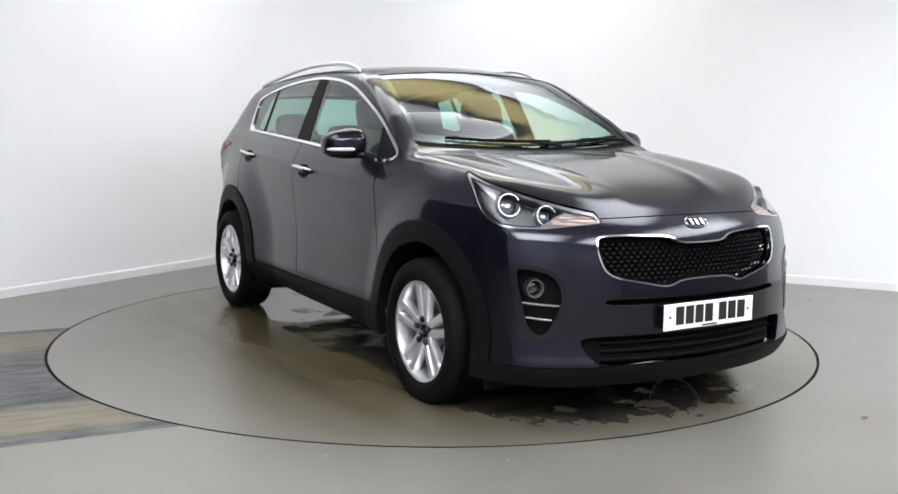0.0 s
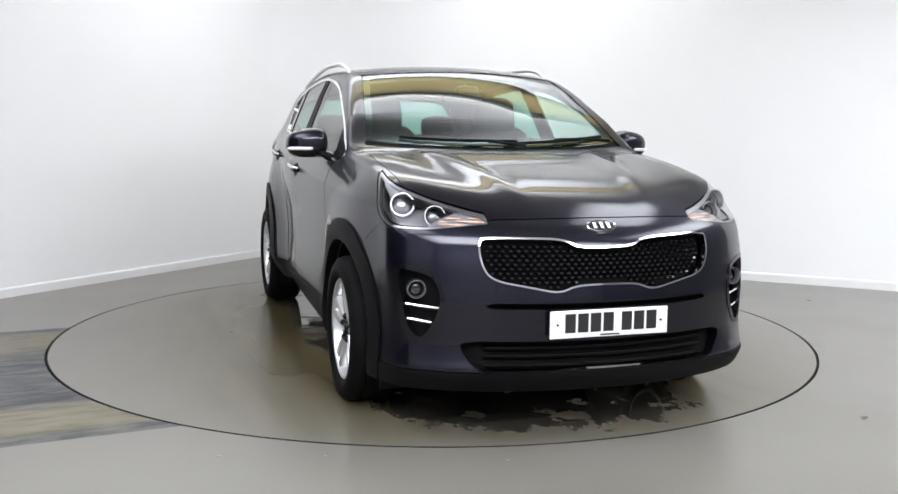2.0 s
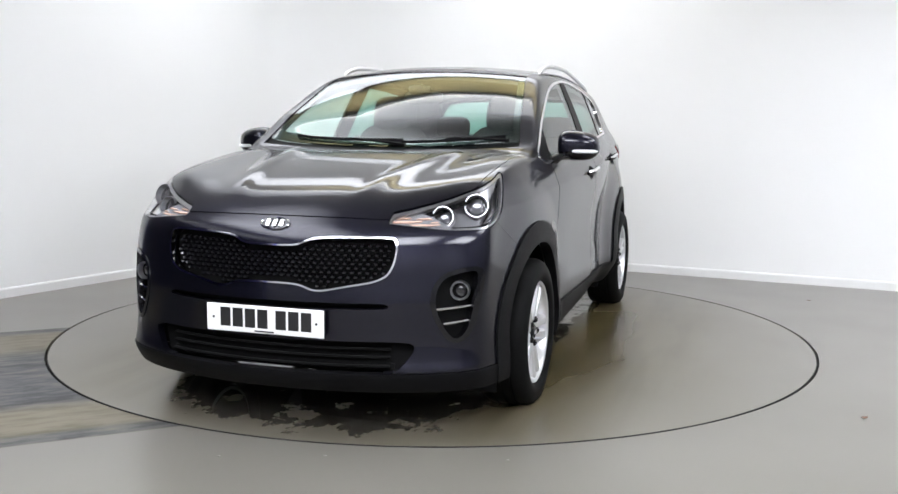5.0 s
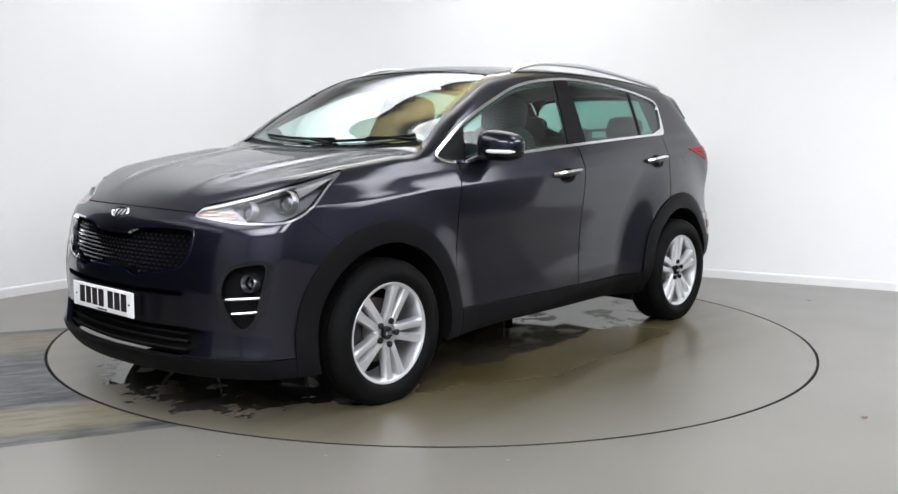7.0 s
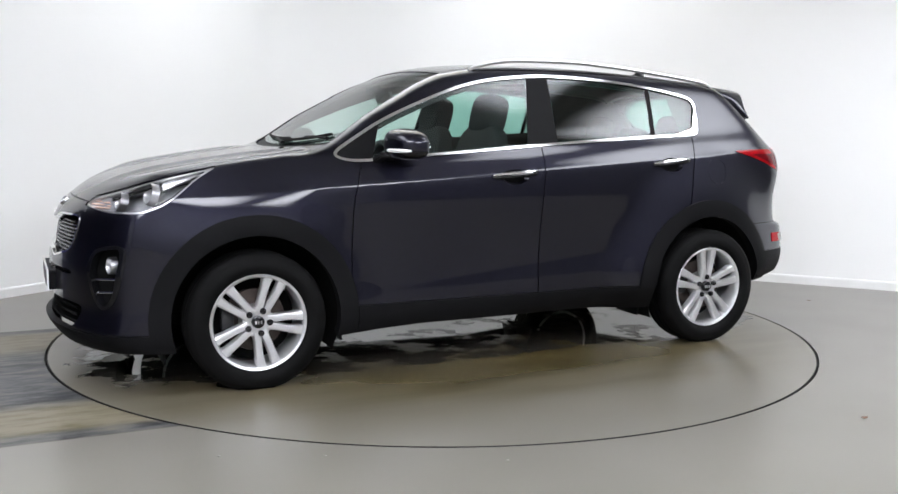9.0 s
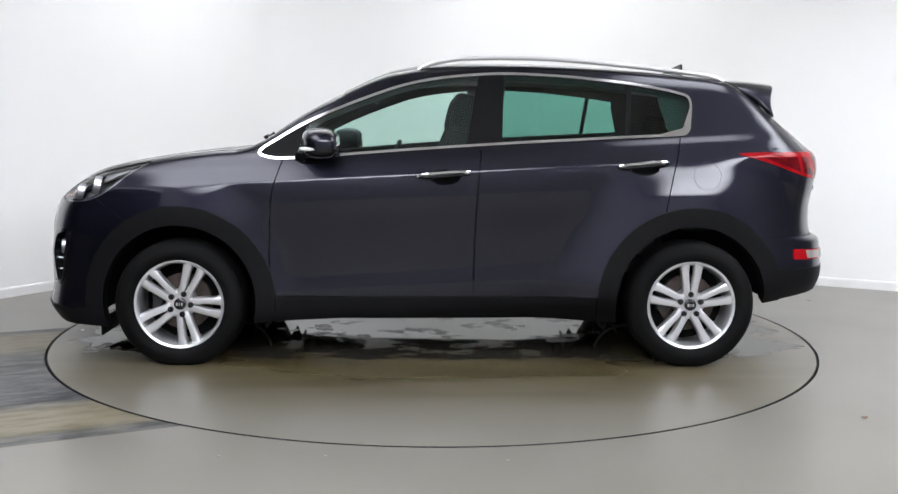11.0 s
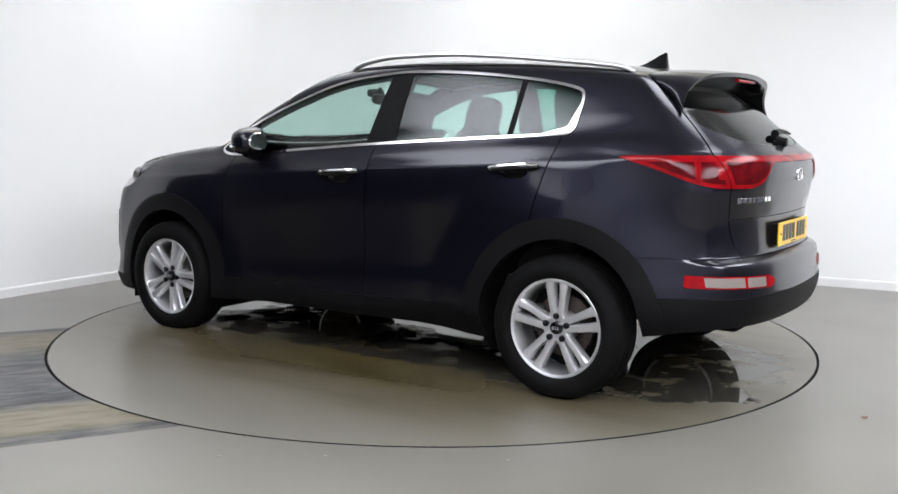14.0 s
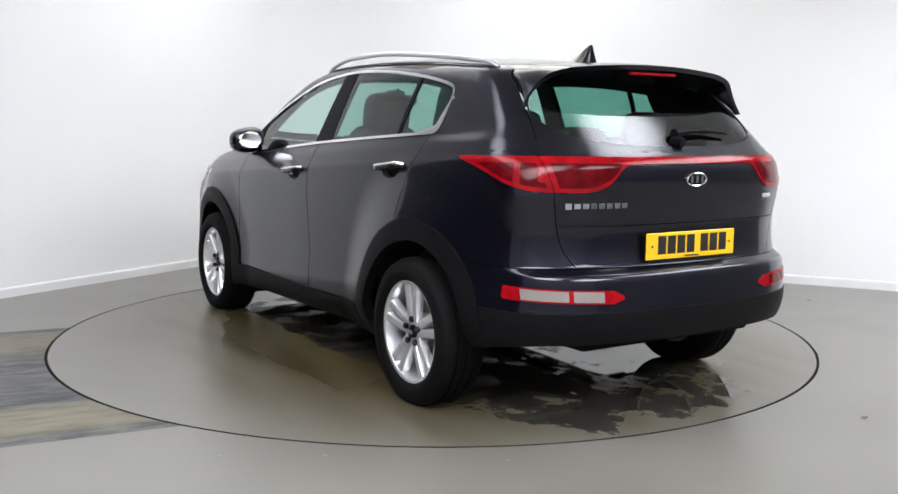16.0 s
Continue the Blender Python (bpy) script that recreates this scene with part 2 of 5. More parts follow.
def tube(bm, points, radius, sides=8, flat=1.0, caps=True):
    """A round bar along points; radius may be a list; flat squeezes it in z."""
    rings = []
    pts = [Vector(p) for p in points]
    for i, p in enumerate(pts):
        d = (pts[min(i + 1, len(pts) - 1)] - pts[max(i - 1, 0)]).normalized()
        side = d.cross(Vector((0, 0, 1)))
        side = side.normalized() if side.length > 1e-4 else Vector((1, 0, 0))
        up = side.cross(d).normalized()
        r = radius[i] if isinstance(radius, (list, tuple)) else radius
        rings.append([bm.verts.new(p + side * (r * math.cos(2 * math.pi * k / sides)) + up * (r * flat * math.sin(2 * math.pi * k / sides)))
                      for k in range(sides)])
    for a, b in zip(rings, rings[1:]):
        for k in range(sides):
            bm.faces.new((a[k], a[(k + 1) % sides], b[(k + 1) % sides], b[k]))
    if caps:
        bm.faces.new(rings[0])
        bm.faces.new(list(reversed(rings[-1])))
    return rings


def prism(bm, outline, to_a, to_b):
    """A slab between an outline mapped by to_a and by to_b."""
    a = [bm.verts.new(to_a(u, v)) for u, v in outline]
    b = [bm.verts.new(to_b(u, v)) for u, v in outline]
    n = len(a)
    bm.faces.new(a)
    bm.faces.new(list(reversed(b)))
    for i in range(n):
        bm.faces.new((a[i], b[i], b[(i + 1) % n], a[(i + 1) % n]))


def curve(pairs):
    """A smooth curve through (u, v) pairs, as a function of an array."""
    u = np.array([q[0] for q in pairs], float)
    v = np.array([q[1] for q in pairs], float)
    d = np.diff(v) / np.diff(u)
    m = np.concatenate([[d[0]], (d[:-1] + d[1:]) / 2, [d[-1]]])
    for i in range(1, len(u) - 1):          # keep it monotone where the pairs are
        if d[i - 1] * d[i] <= 0:
            m[i] = 0
        else:
            m[i] = np.sign(m[i]) * min(abs(m[i]), 3 * abs(d[i - 1]), 3 * abs(d[i]))

    def f(x):
        x = np.clip(x, u[0], u[-1])
        i = np.clip(np.searchsorted(u, x) - 1, 0, len(u) - 2)
        h = u[i + 1] - u[i]
        s = (x - u[i]) / h
        return ((2 * s ** 3 - 3 * s ** 2 + 1) * v[i] + (s ** 3 - 2 * s ** 2 + s) * h * m[i]
                + (-2 * s ** 3 + 3 * s ** 2) * v[i + 1] + (s ** 3 - s ** 2) * h * m[i + 1])
    return f


def rounded(points, steps=5, tight=0.5):
    """A closed outline with its corners rounded off by Chaikin's cuts."""
    p = np.array(points, float)
    for _ in range(3):
        q = np.roll(p, -1, 0)
        p = np.stack([p * 0.75 + q * 0.25, p * 0.25 + q * 0.75], 1).reshape(-1, 2)
    return p


def outline_distance(u, v, poly):
    """Signed distance to a closed outline, negative inside."""
    a, b = poly, np.roll(poly, -1, 0)
    best = np.full(len(u), 1e9)
    inside = np.zeros(len(u), bool)
    for (ax, ay), (bx, by) in zip(a, b):
        ex, ey = bx - ax, by - ay
        t = np.clip(((u - ax) * ex + (v - ay) * ey) / (ex * ex + ey * ey + 1e-12), 0, 1)
        best = np.minimum(best, (u - ax - t * ex) ** 2 + (v - ay - t * ey) ** 2)
        cross = (ay > v) != (by > v)
        with np.errstate(divide="ignore", invalid="ignore"):
            xi = ax + (v - ay) / (by - ay if by != ay else 1e-12) * ex
        inside ^= cross & (u < xi)
    return np.sqrt(best) * np.where(inside, -1, 1)


# ---------------------------------------------------------------- room
def wall_slab(name, a, b, z0, z1, thick=0.12, mat=None, label=""):
    """A wall between plan points a and b; its room side lies on the line, to the right of a to b."""
    a, b = Vector((*a, 0)), Vector((*b, 0))
    d = (b - a).normalized()
    n = Vector((-d.y, d.x, 0)) * thick
    bm = bmesh.new()
    prism(bm, [(0, 0), (1, 0), (1, 1), (0, 1)],
          lambda u, v: a + (b - a) * u + Vector((0, 0, z0 + (z1 - z0) * v)),
          lambda u, v: a + (b - a) * u + n + Vector((0, 0, z0 + (z1 - z0) * v)))
    ob = part(name, bm, mat or WALL, None, smooth=False)
    return tagged(ob, label or "plain white painted studio wall", "wall", kind="structure")


R_TABLE = 2.2355
P_CORNER = (-1.25, 3.95)
P_LEFT = (-3.60, 0.115)     # where the left wall ends at the drive-in opening
P_OPEN = (-3.35, -4.4)
P_BACK_L, P_BACK_R = (-3.35, -8.2), (6.2, -8.2)
P_RIGHT = (6.2, 0.286)


def cove(radius=0.8, steps=14):
    """Plan points of a rounded corner between the two white walls."""
    c = Vector(P_CORNER)
    u, v = (Vector(P_LEFT) - c).normalized(), (Vector(P_RIGHT) - c).normalized()
    half = u.angle(v) / 2
    mid = c + (u + v).normalized() * (radius / math.sin(half))
    a, b = c + u * (radius / math.tan(half)), c + v * (radius / math.tan(half))
    out = []
    for i in range(steps + 1):
        w = ((a - mid).normalized() * (1 - i / steps) + (b - mid).normalized() * (i / steps)).normalized()
        out.append(tuple(mid + w * radius))
    return out


COVE = cove()


def skirting(name, a, b):
    a, b = Vector((*a, 0)), Vector((*b, 0))
    d = (b - a).normalized()
    n = Vector((d.y, -d.x, 0))
    bm = bmesh.new()
    prism(bm, [(0, 0), (0.014, 0), (0.014, 0.058), (0.010, 0.068), (0, 0.072)],
          lambda u, v: a + n * (u + 0.001) + Vector((0, 0, v)), lambda u, v: b + n * (u + 0.001) + Vector((0, 0, v)))
    tagged(part(name, bm, SKIRT, None, smooth=False), "white painted skirting board along the wall foot", "baseboard", kind="structure")


def build_room():
    wall_slab("wall_left", P_LEFT, COVE[0], 0, CEIL)
    wall_slab("wall_right", COVE[-1], P_RIGHT, 0, CEIL)
    bm = bmesh.new()
    ins = [(bm.verts.new((x, y, 0)), bm.verts.new((x, y, CEIL))) for x, y in COVE]
    outs = [(bm.verts.new((x * 1.0 - 0.06, y + 0.12, 0)), bm.verts.new((x - 0.06, y + 0.12, CEIL))) for x, y in COVE]
    for (a, b), (c, d) in zip(ins, ins[1:]):
        bm.faces.new((a, b, d, c))
    for (a, b), (c, d) in zip(outs, outs[1:]):
        bm.faces.new((a, c, d, b))
    tagged(part("wall_cove", bm, WALL, None), "plain white wall curving round the corner", "wall", kind="structure")
    wall_slab("wall_side", P_RIGHT, P_BACK_R, 0, CEIL, mat=SIDE_WALL, label="plain unseen side wall, darkened to dim the car's reflections")
    wall_slab("wall_back", P_BACK_R, P_BACK_L, 0, CEIL, mat=GREY_WALL, label="plain unseen wall behind the camera, greyed to dim the car's reflections")
    wall_slab("wall_entrance", P_BACK_L, P_OPEN, 0, CEIL, mat=GREY_WALL, label="plain unseen wall behind the camera, greyed to dim the car's reflections")
    wall_slab("wall_lintel", P_OPEN, P_LEFT, 2.5, CEIL)
    skirting("baseboard_left", P_LEFT, COVE[0])
    skirting("baseboard_right", COVE[-1], P_RIGHT)
    for a, b in zip(COVE, COVE[1:]):
        skirting("baseboard_corner", a, b)
    # hall past the drive-in opening, added out of view; its darkness is in the colour
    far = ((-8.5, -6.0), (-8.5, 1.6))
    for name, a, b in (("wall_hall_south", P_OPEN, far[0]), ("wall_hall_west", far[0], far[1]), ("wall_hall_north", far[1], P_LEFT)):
        wall_slab(name, a, b, 0, 2.5, mat=SHUT, label="out-of-view wall of the drive-in hall, coloured dark for reflections")
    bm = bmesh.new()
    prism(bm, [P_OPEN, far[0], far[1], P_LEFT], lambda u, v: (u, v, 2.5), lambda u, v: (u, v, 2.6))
    tagged(part("ceiling_hall", bm, SHUT, None, smooth=False), "out-of-view ceiling of the drive-in hall, coloured dark for reflections", "ceiling", kind="structure")
    # floor: one sheet with a round hole for the turntable
    bm = bmesh.new()
    n = 192
    ring = [bm.verts.new(((R_TABLE + 0.0105) * math.cos(2 * math.pi * i / n), (R_TABLE + 0.0105) * math.sin(2 * math.pi * i / n), 0)) for i in range(n)]
    low = [bm.verts.new((v.co.x, v.co.y, -0.06)) for v in ring]
    out = [bm.verts.new((13 * math.cos(2 * math.pi * i / n), 13 * math.sin(2 * math.pi * i / n), 0)) for i in range(n)]
    for i in range(n):
        j = (i + 1) % n
        bm.faces.new((ring[i], out[i], out[j], ring[j]))
        bm.faces.new((low[i], ring[i], ring[j], low[j]))
    tagged(part("floor", bm, FLOOR, None, smooth=False), "grey painted studio floor, worn along the drive-on lane", "floor", kind="structure")
    bm = bmesh.new()
    lathe(bm, [(0.0, -0.06), (R_TABLE + 0.05, -0.06)], 96, "z")
    tagged(part("turntable_pit", bm, GAP, None), "dark shallow pit under the turntable", "pit", kind="structure")
    bm = bmesh.new()
    prism(bm, [P_LEFT, *COVE, P_RIGHT, P_BACK_R, P_BACK_L, P_OPEN], lambda u, v: (u, v, CEIL), lambda u, v: (u, v, CEIL + 0.1))
    tagged(part("ceiling", bm, CEILING, None, smooth=False), "plain off-white studio ceiling", "ceiling", kind="structure")


def soft_edges(m):
    """The diffuser glows less towards its rim."""
    nt = m.node_tree
    b = nt.nodes["Principled BSDF"]
    sep = nt.nodes.new("ShaderNodeSeparateXYZ")
    nt.links.new(nt.nodes.new("ShaderNodeTexCoord").outputs["Generated"], sep.inputs[0])
    glow = None
    for k in (0, 1):
        u = sep.outputs[k]
        f = ramp(nt, link_math(nt, "MULTIPLY", u, link_math(nt, "SUBTRACT", 1.0, u)), 0.0, 0.24)
        glow = f if glow is None else link_math(nt, "MULTIPLY", glow, f)
    nt.links.new(link_math(nt, "MULTIPLY", glow, b.inputs["Emission Strength"].default_value), b.inputs["Emission Strength"])


def build_lights():
    cool = material("cool_light_diffuser", (0.9, 0.9, 0.9), 0.5, emit=(0.94, 0.965, 1.05), power=16.0)
    soft_edges(cool)
    warm = material("warm_light_diffuser", (0.9, 0.85, 0.6), 0.5, emit=(1.0, 0.84, 0.40), power=1.9)
    soft_edges(warm)
    frame_mat = material("white_light_frame", (0.75, 0.75, 0.75), 0.4)
    dim = material("dim_light_diffuser", (0.9, 0.9, 0.9), 0.5, emit=(0.935, 0.965, 1.03), power=10.5)
    soft_edges(dim)
    faint = material("faint_light_diffuser", (0.9, 0.9, 0.9), 0.5, emit=(0.935, 0.96, 1.05), power=8.0)
    soft_edges(faint)
    soft = material("soft_light_diffuser", (0.9, 0.9, 0.9), 0.5, emit=(0.93, 0.96, 1.03), power=4.2)
    soft_edges(soft)
    side = material("side_light_diffuser", (0.9, 0.9, 0.9), 0.5, emit=(0.935, 0.96, 1.05), power=6.5)
    soft_edges(side)
    # panels added out of view to light the walls and feed car reflections
    spots = [(-0.3, 1.35, 5.0, 3.0, soft), (0.3, 0.95, 4.2, 0.6, warm), (4.5, -1.9, 2.8, 4.4, dim), (-2.15, -2.75, 2.2, 4.2, side), (2.0, -1.1, 1.3, 1.6, faint),
             (-0.6, -6.2, 5.2, 3.3, cool), (4.15, -6.2, 3.6, 3.3, cool)]
    for x, y, w, d, mat in spots:
        lamp = tagged(new("ceiling_light"), "long flat ceiling light panel in a white frame, added out of view", "light", "ceiling lights")
        lamp.location = (x, y, CEIL - (0.08 if mat is warm else 0.0))
        bm = bmesh.new()
        for sx, sy, cx, cy in ((w + 0.06, 0.03, 0, d / 2 + 0.015), (w + 0.06, 0.03, 0, -d / 2 - 0.015), (0.03, d, w / 2 + 0.015, 0), (0.03, d, -w / 2 - 0.015, 0)):
            box(bm, cx, cy, -0.03, sx, sy, 0.06)
        part("frame", bm, frame_mat, lamp, smooth=False)
        bm = bmesh.new()
        box(bm, 0, 0, -0.03, w, d, 0.03)
        part("diffuser", bm, mat, lamp, smooth=False)


def build_turntable():
    table = tagged(new("turntable"), "round flush vehicle turntable, grey, soiled and wet under the car, with the car's shade painted in", "turntable")
    bm = bmesh.new()
    lathe(bm, [(0.0, 0.0), (0.6, 0.0), (1.2, 0.0), (R_TABLE - 0.006, 0.0)], 192, "z")
    bmesh.ops.remove_doubles(bm, verts=bm.verts, dist=1e-5)
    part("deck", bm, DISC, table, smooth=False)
    bm = bmesh.new()
    lathe(bm, [(R_TABLE - 0.006, 0.0), (R_TABLE - 0.003, 0.0), (R_TABLE - 0.003, -0.05)], 192, "z")
    part("rim", bm, EDGE, table, "thin dark steel edge")
    return table


# ---------------------------------------------------------------- the car's skin (x ahead, y to its left, z up)
TOP = curve([(-2.3, 1.36), (-2.0, 1.445), (-1.6, 1.537), (-1.2, 1.580), (-0.8, 1.606), (-0.4, 1.618), (-0.05, 1.611), (0.15, 1.593), (0.30, 1.558),
             (0.50, 1.458), (0.75, 1.306), (0.98, 1.158), (1.06, 1.130), (1.2, 1.115), (1.5, 1.073), (1.8, 1.015), (1.95, 0.968),
             (2.06, 0.918), (2.14, 0.858), (2.4, 0.60)])
NOSE = curve([(0.15, 2.12), (0.22, 2.19), (0.29, 2.225), (0.33, 2.215), (0.42, 2.205), (0.55, 2.205), (0.62, 2.198), (0.75, 2.178), (0.84, 2.143),
              (0.89, 2.09), (0.95, 2.02), (1.1, 1.85), (1.3, 1.75), (1.7, 1.6)])
TAIL = curve([(0.20, -2.08), (0.32, -2.14), (0.42, -2.195), (0.50, -2.21), (0.60, -2.20), (0.660, -2.188), (0.69, -2.140), (0.82, -2.125),
              (0.95, -2.145), (1.05, -2.16), (1.12, -2.145), (1.18, -2.075), (1.30, -1.935), (1.40, -1.815), (1.50, -1.690), (1.62, -1.52)])
PLAN = curve([(-2.3, 0.74), (-2.0, 0.785), (-1.6, 0.818), (-1.34, 0.834), (-1.07, 0.856), (-0.5, 0.890), (0.0, 0.903), (0.5, 0.903), (0.9, 0.893),
              (1.33, 0.872), (1.7, 0.85), (2.0, 0.83), (2.3, 0.80)])
SECTION = curve([(-1.0, -0.13), (-0.90, -0.06), (-0.83, -0.022), (-0.74, -0.014), (-0.60, -0.020), (-0.45, -0.016), (-0.30, -0.003), (-0.20, 0.0),
                 (-0.13, -0.004), (-0.10, -0.016), (-0.05, -0.040), (0.0, -0.072), (0.1, -0.115), (0.2, -0.157), (0.3, -0.202), (0.4, -0.250), (0.55, -0.34)])
WHEELS = ((1.335, 0.335), (-1.335, 0.345))
ARCH_R, ARCH_OUT = 0.402, 0.495


def belt(x):
    return 1.087 + (0.83 - x) * 0.060


def skin(P):
    """Below zero inside the body. The smoothed intersection of side, top, nose and tail."""
    x, y, z = P[:, 0], np.abs(P[:, 1]), P[:, 2]
    wide = PLAN(x) + SECTION(z - belt(x))
    for (wx, wz), amount in zip(WHEELS, (0.040, 0.082)):
        r = np.hypot(x - wx, (z - wz) * 0.92)
        s = np.clip(1 - (r - 0.36) / (0.28 if wx > 0 else 0.40), 0, 1)
        wide = wide + amount * s * s * (3 - 2 * s)
    ahead, high = np.clip((x - 1.35) / 0.75, 0, 1), np.clip((z - 0.66) / 0.34, 0, 1)
    wide = wide - 0.045 * ahead * ahead * (3 - 2 * ahead) * high * high * (3 - 2 * high)
    side = (y - wide) * 0.92
    ridge_y = 0.45 - (x - 1.0) * 0.17
    on_hood = np.clip((x - 1.02) / 0.12, 0, 1) * np.clip((2.1 - x) / 0.35, 0, 1)
    d = y - ridge_y
    lift = on_hood * (0.009 * np.exp(-(d / 0.050) ** 2) - 0.004 * np.exp(-((d - 0.12) / 0.07) ** 2) + 0.006 * np.exp(-((y - 0.66) / 0.09) ** 2))
    crown = np.where(x > 0.5, 0.012, 0.0) + 0.11 * np.clip((0.7 - x) / 0.5, 0, 1)
    top = (z - (TOP(x + 0.06 * y * y) - crown * y * y + lift)) * np.where((x > 0.25) & (x < 1.0), 0.87, 0.97)
    nose = x - (NOSE(z) - 0.295 * y ** 2 - 0.25 * y ** 6)
    tail = (TAIL(z) + 0.15 * y ** 2 + (0.50 + 0.38 * np.clip((z - 0.98) / 0.16, 0, 1)) * y ** 6) - x
    tail = tail * np.where(z > 1.15, 0.75, 1.0)
    k = 0.020
    return k * np.logaddexp.reduce(np.stack([side, top, nose, tail]) / k, axis=0)


def skin_normals(P):
    h = 0.002
    g = np.stack([skin(P + np.eye(3)[i] * h) - skin(P - np.eye(3)[i] * h) for i in range(3)], 1)
    return g / np.maximum(np.linalg.norm(g, axis=1, keepdims=True), 1e-9)


def loft():
    """The left half of the skin as a fine net, cast from a spine inside it."""
    x0, z0 = 1.3, 0.72
    path = [(-x0, -math.cos(a), math.sin(a)) for a in np.linspace(0, math.pi / 2, 110)]
    path += [(x, 0.0, 1.0) for x in np.linspace(-x0, x0, 190)[1:-1]]
    path += [(x0, math.cos(a), math.sin(a)) for a in np.linspace(math.pi / 2, 0, 120)]
    path = np.array(path)
    el = np.radians(np.concatenate([np.linspace(-40, 60, 190), np.linspace(60, 90, 36)[1:]]))
    n, m = len(path), len(el)
    O = np.zeros((n, m, 3))
    O[:, :, 0], O[:, :, 2] = path[:, 0:1], z0
    D = np.zeros((n, m, 3))
    D[:, :, 0] = path[:, 1:2] * np.cos(el)
    D[:, :, 1] = path[:, 2:3] * np.cos(el)
    D[:, :, 2] = np.sin(el)
    O, D = O.reshape(-1, 3), D.reshape(-1, 3)
    lo, hi = np.zeros(len(O)), np.full(len(O), 2.0)
    for _ in range(26):
        mid = (lo + hi) / 2
        inside = skin(O + D * mid[:, None]) < 0
        lo, hi = np.where(inside, mid, lo), np.where(inside, hi, mid)
    V = O + D * lo[:, None]
    V[np.abs(V[:, 1]) < 1e-4, 1] = 0
    i = np.arange(n * m).reshape(n, m)
    a, b, c, d = i[:-1, :-1].ravel(), i[1:, :-1].ravel(), i[1:, 1:].ravel(), i[:-1, 1:].ravel()
    T = np.concatenate([np.stack([a, c, b], 1), np.stack([a, d, c], 1)])
    return V, T


def clip(net, fields):
    """Keeps the part of a net where every field is below zero, cutting its triangles."""
    V, T = net
    for f in fields:
        if len(T) == 0:
            break
        g = f(V[:, 0], V[:, 1], V[:, 2])
        g = np.where(np.abs(g) < 1e-7, 1e-7, g)
        ins = (g < 0)[T]
        count = ins.sum(1)
        out = [T[count == 3]]
        newv, base = [], len(V)
        for want in (1, 2):
            Tm, s = T[count == want], ins[count == want]
            if not len(Tm):
                continue
            lone = np.argmax(s if want == 1 else ~s, 1)
            Tm = Tm[np.arange(len(Tm))[:, None], (lone[:, None] + np.arange(3)) % 3]
            a, b, c = Tm.T

            def cross(p, q):
                lo, hi = np.minimum(p, q), np.maximum(p, q)
                keys, back = np.unique(lo.astype(np.int64) * len(V) + hi, return_inverse=True)
                u, w = keys // len(V), keys % len(V)
                t = g[u] / (g[u] - g[w])
                nonlocal_base = base + sum(len(q) for q in newv)
                newv.append(V[u] + (V[w] - V[u]) * t[:, None])
                return back.ravel() + nonlocal_base
            both = cross(np.concatenate([a, a]), np.concatenate([b, c]))
            ab, ac = both[:len(a)], both[len(a):]
            out += [np.stack([a, ab, ac], 1)] if want == 1 else [np.stack([b, c, ac], 1), np.stack([b, ac, ab], 1)]
        V = np.concatenate([V, *newv]) if newv else V
        T = np.concatenate(out)
        used, back = np.unique(T, return_inverse=True)
        V, T = V[used], back.reshape(-1, 3)
    # weld, and drop slivers
    key = np.round(V * 1e5).astype(np.int64)
    _, first, back = np.unique(key, axis=0, return_index=True, return_inverse=True)
    V, T = V[first], back.ravel()[T]
    ok = (T[:, 0] != T[:, 1]) & (T[:, 1] != T[:, 2]) & (T[:, 0] != T[:, 2])
    return V, T[ok]


def panel(name, net, mat, parent, label="", lift=0.0, depth=0.012, sides="L", rim=True):
    """A pressed panel: a cut of the skin with folded edges. sides: L, R or B (both halves in one)."""
    V, T = net
    if len(T) == 0:
        return None
    N = skin_normals(V)
    P = V + N * lift
    verts, faces, norms = [P], [T], [N]
    if rim:
        E = np.sort(np.concatenate([T[:, [0, 1]], T[:, [1, 2]], T[:, [2, 0]]]), 1)
        D = np.concatenate([T[:, [0, 1]], T[:, [1, 2]], T[:, [2, 0]]])
        _, idx, cnt = np.unique(E, axis=0, return_index=True, return_counts=True)
        B = D[idx[cnt == 1]]
        if sides == "B":
            B = B[~((np.abs(V[B[:, 0], 1]) < 1e-4) & (np.abs(V[B[:, 1], 1]) < 1e-4))]
        if len(B):
            a, b = P[B[:, 0]], P[B[:, 1]]
            ia, ib = a - N[B[:, 0]] * depth, b - N[B[:, 1]] * depth
            c = np.cross(b - a, N[B[:, 0]])
            c = c / np.maximum(np.linalg.norm(c, axis=1, keepdims=True), 1e-9)
            k = len(P) + 4 * np.arange(len(B))
            verts.append(np.stack([a, b, ib, ia], 1).reshape(-1, 3))
            norms.append(np.repeat(c, 4, 0))
            faces += [np.stack([k + 1, k, k + 3], 1), np.stack([k + 1, k + 3, k + 2], 1)]
    verts, faces, norms = np.concatenate(verts), np.concatenate(faces), np.concatenate(norms)
    flip = np.array([1, -1, 1])
    if sides == "R":
        verts, faces, norms = verts * flip, faces[:, ::-1], norms * flip
    elif sides == "B":
        n = len(verts)
        verts = np.concatenate([verts, verts * flip])
        norms = np.concatenate([norms, norms * flip])
        faces = np.concatenate([faces, faces[:, ::-1] + n])
    return mesh_object(name, verts, faces, mat, parent, label, normals=norms)


def below(f):
    return lambda x, y, z: z - f(x, y, z)


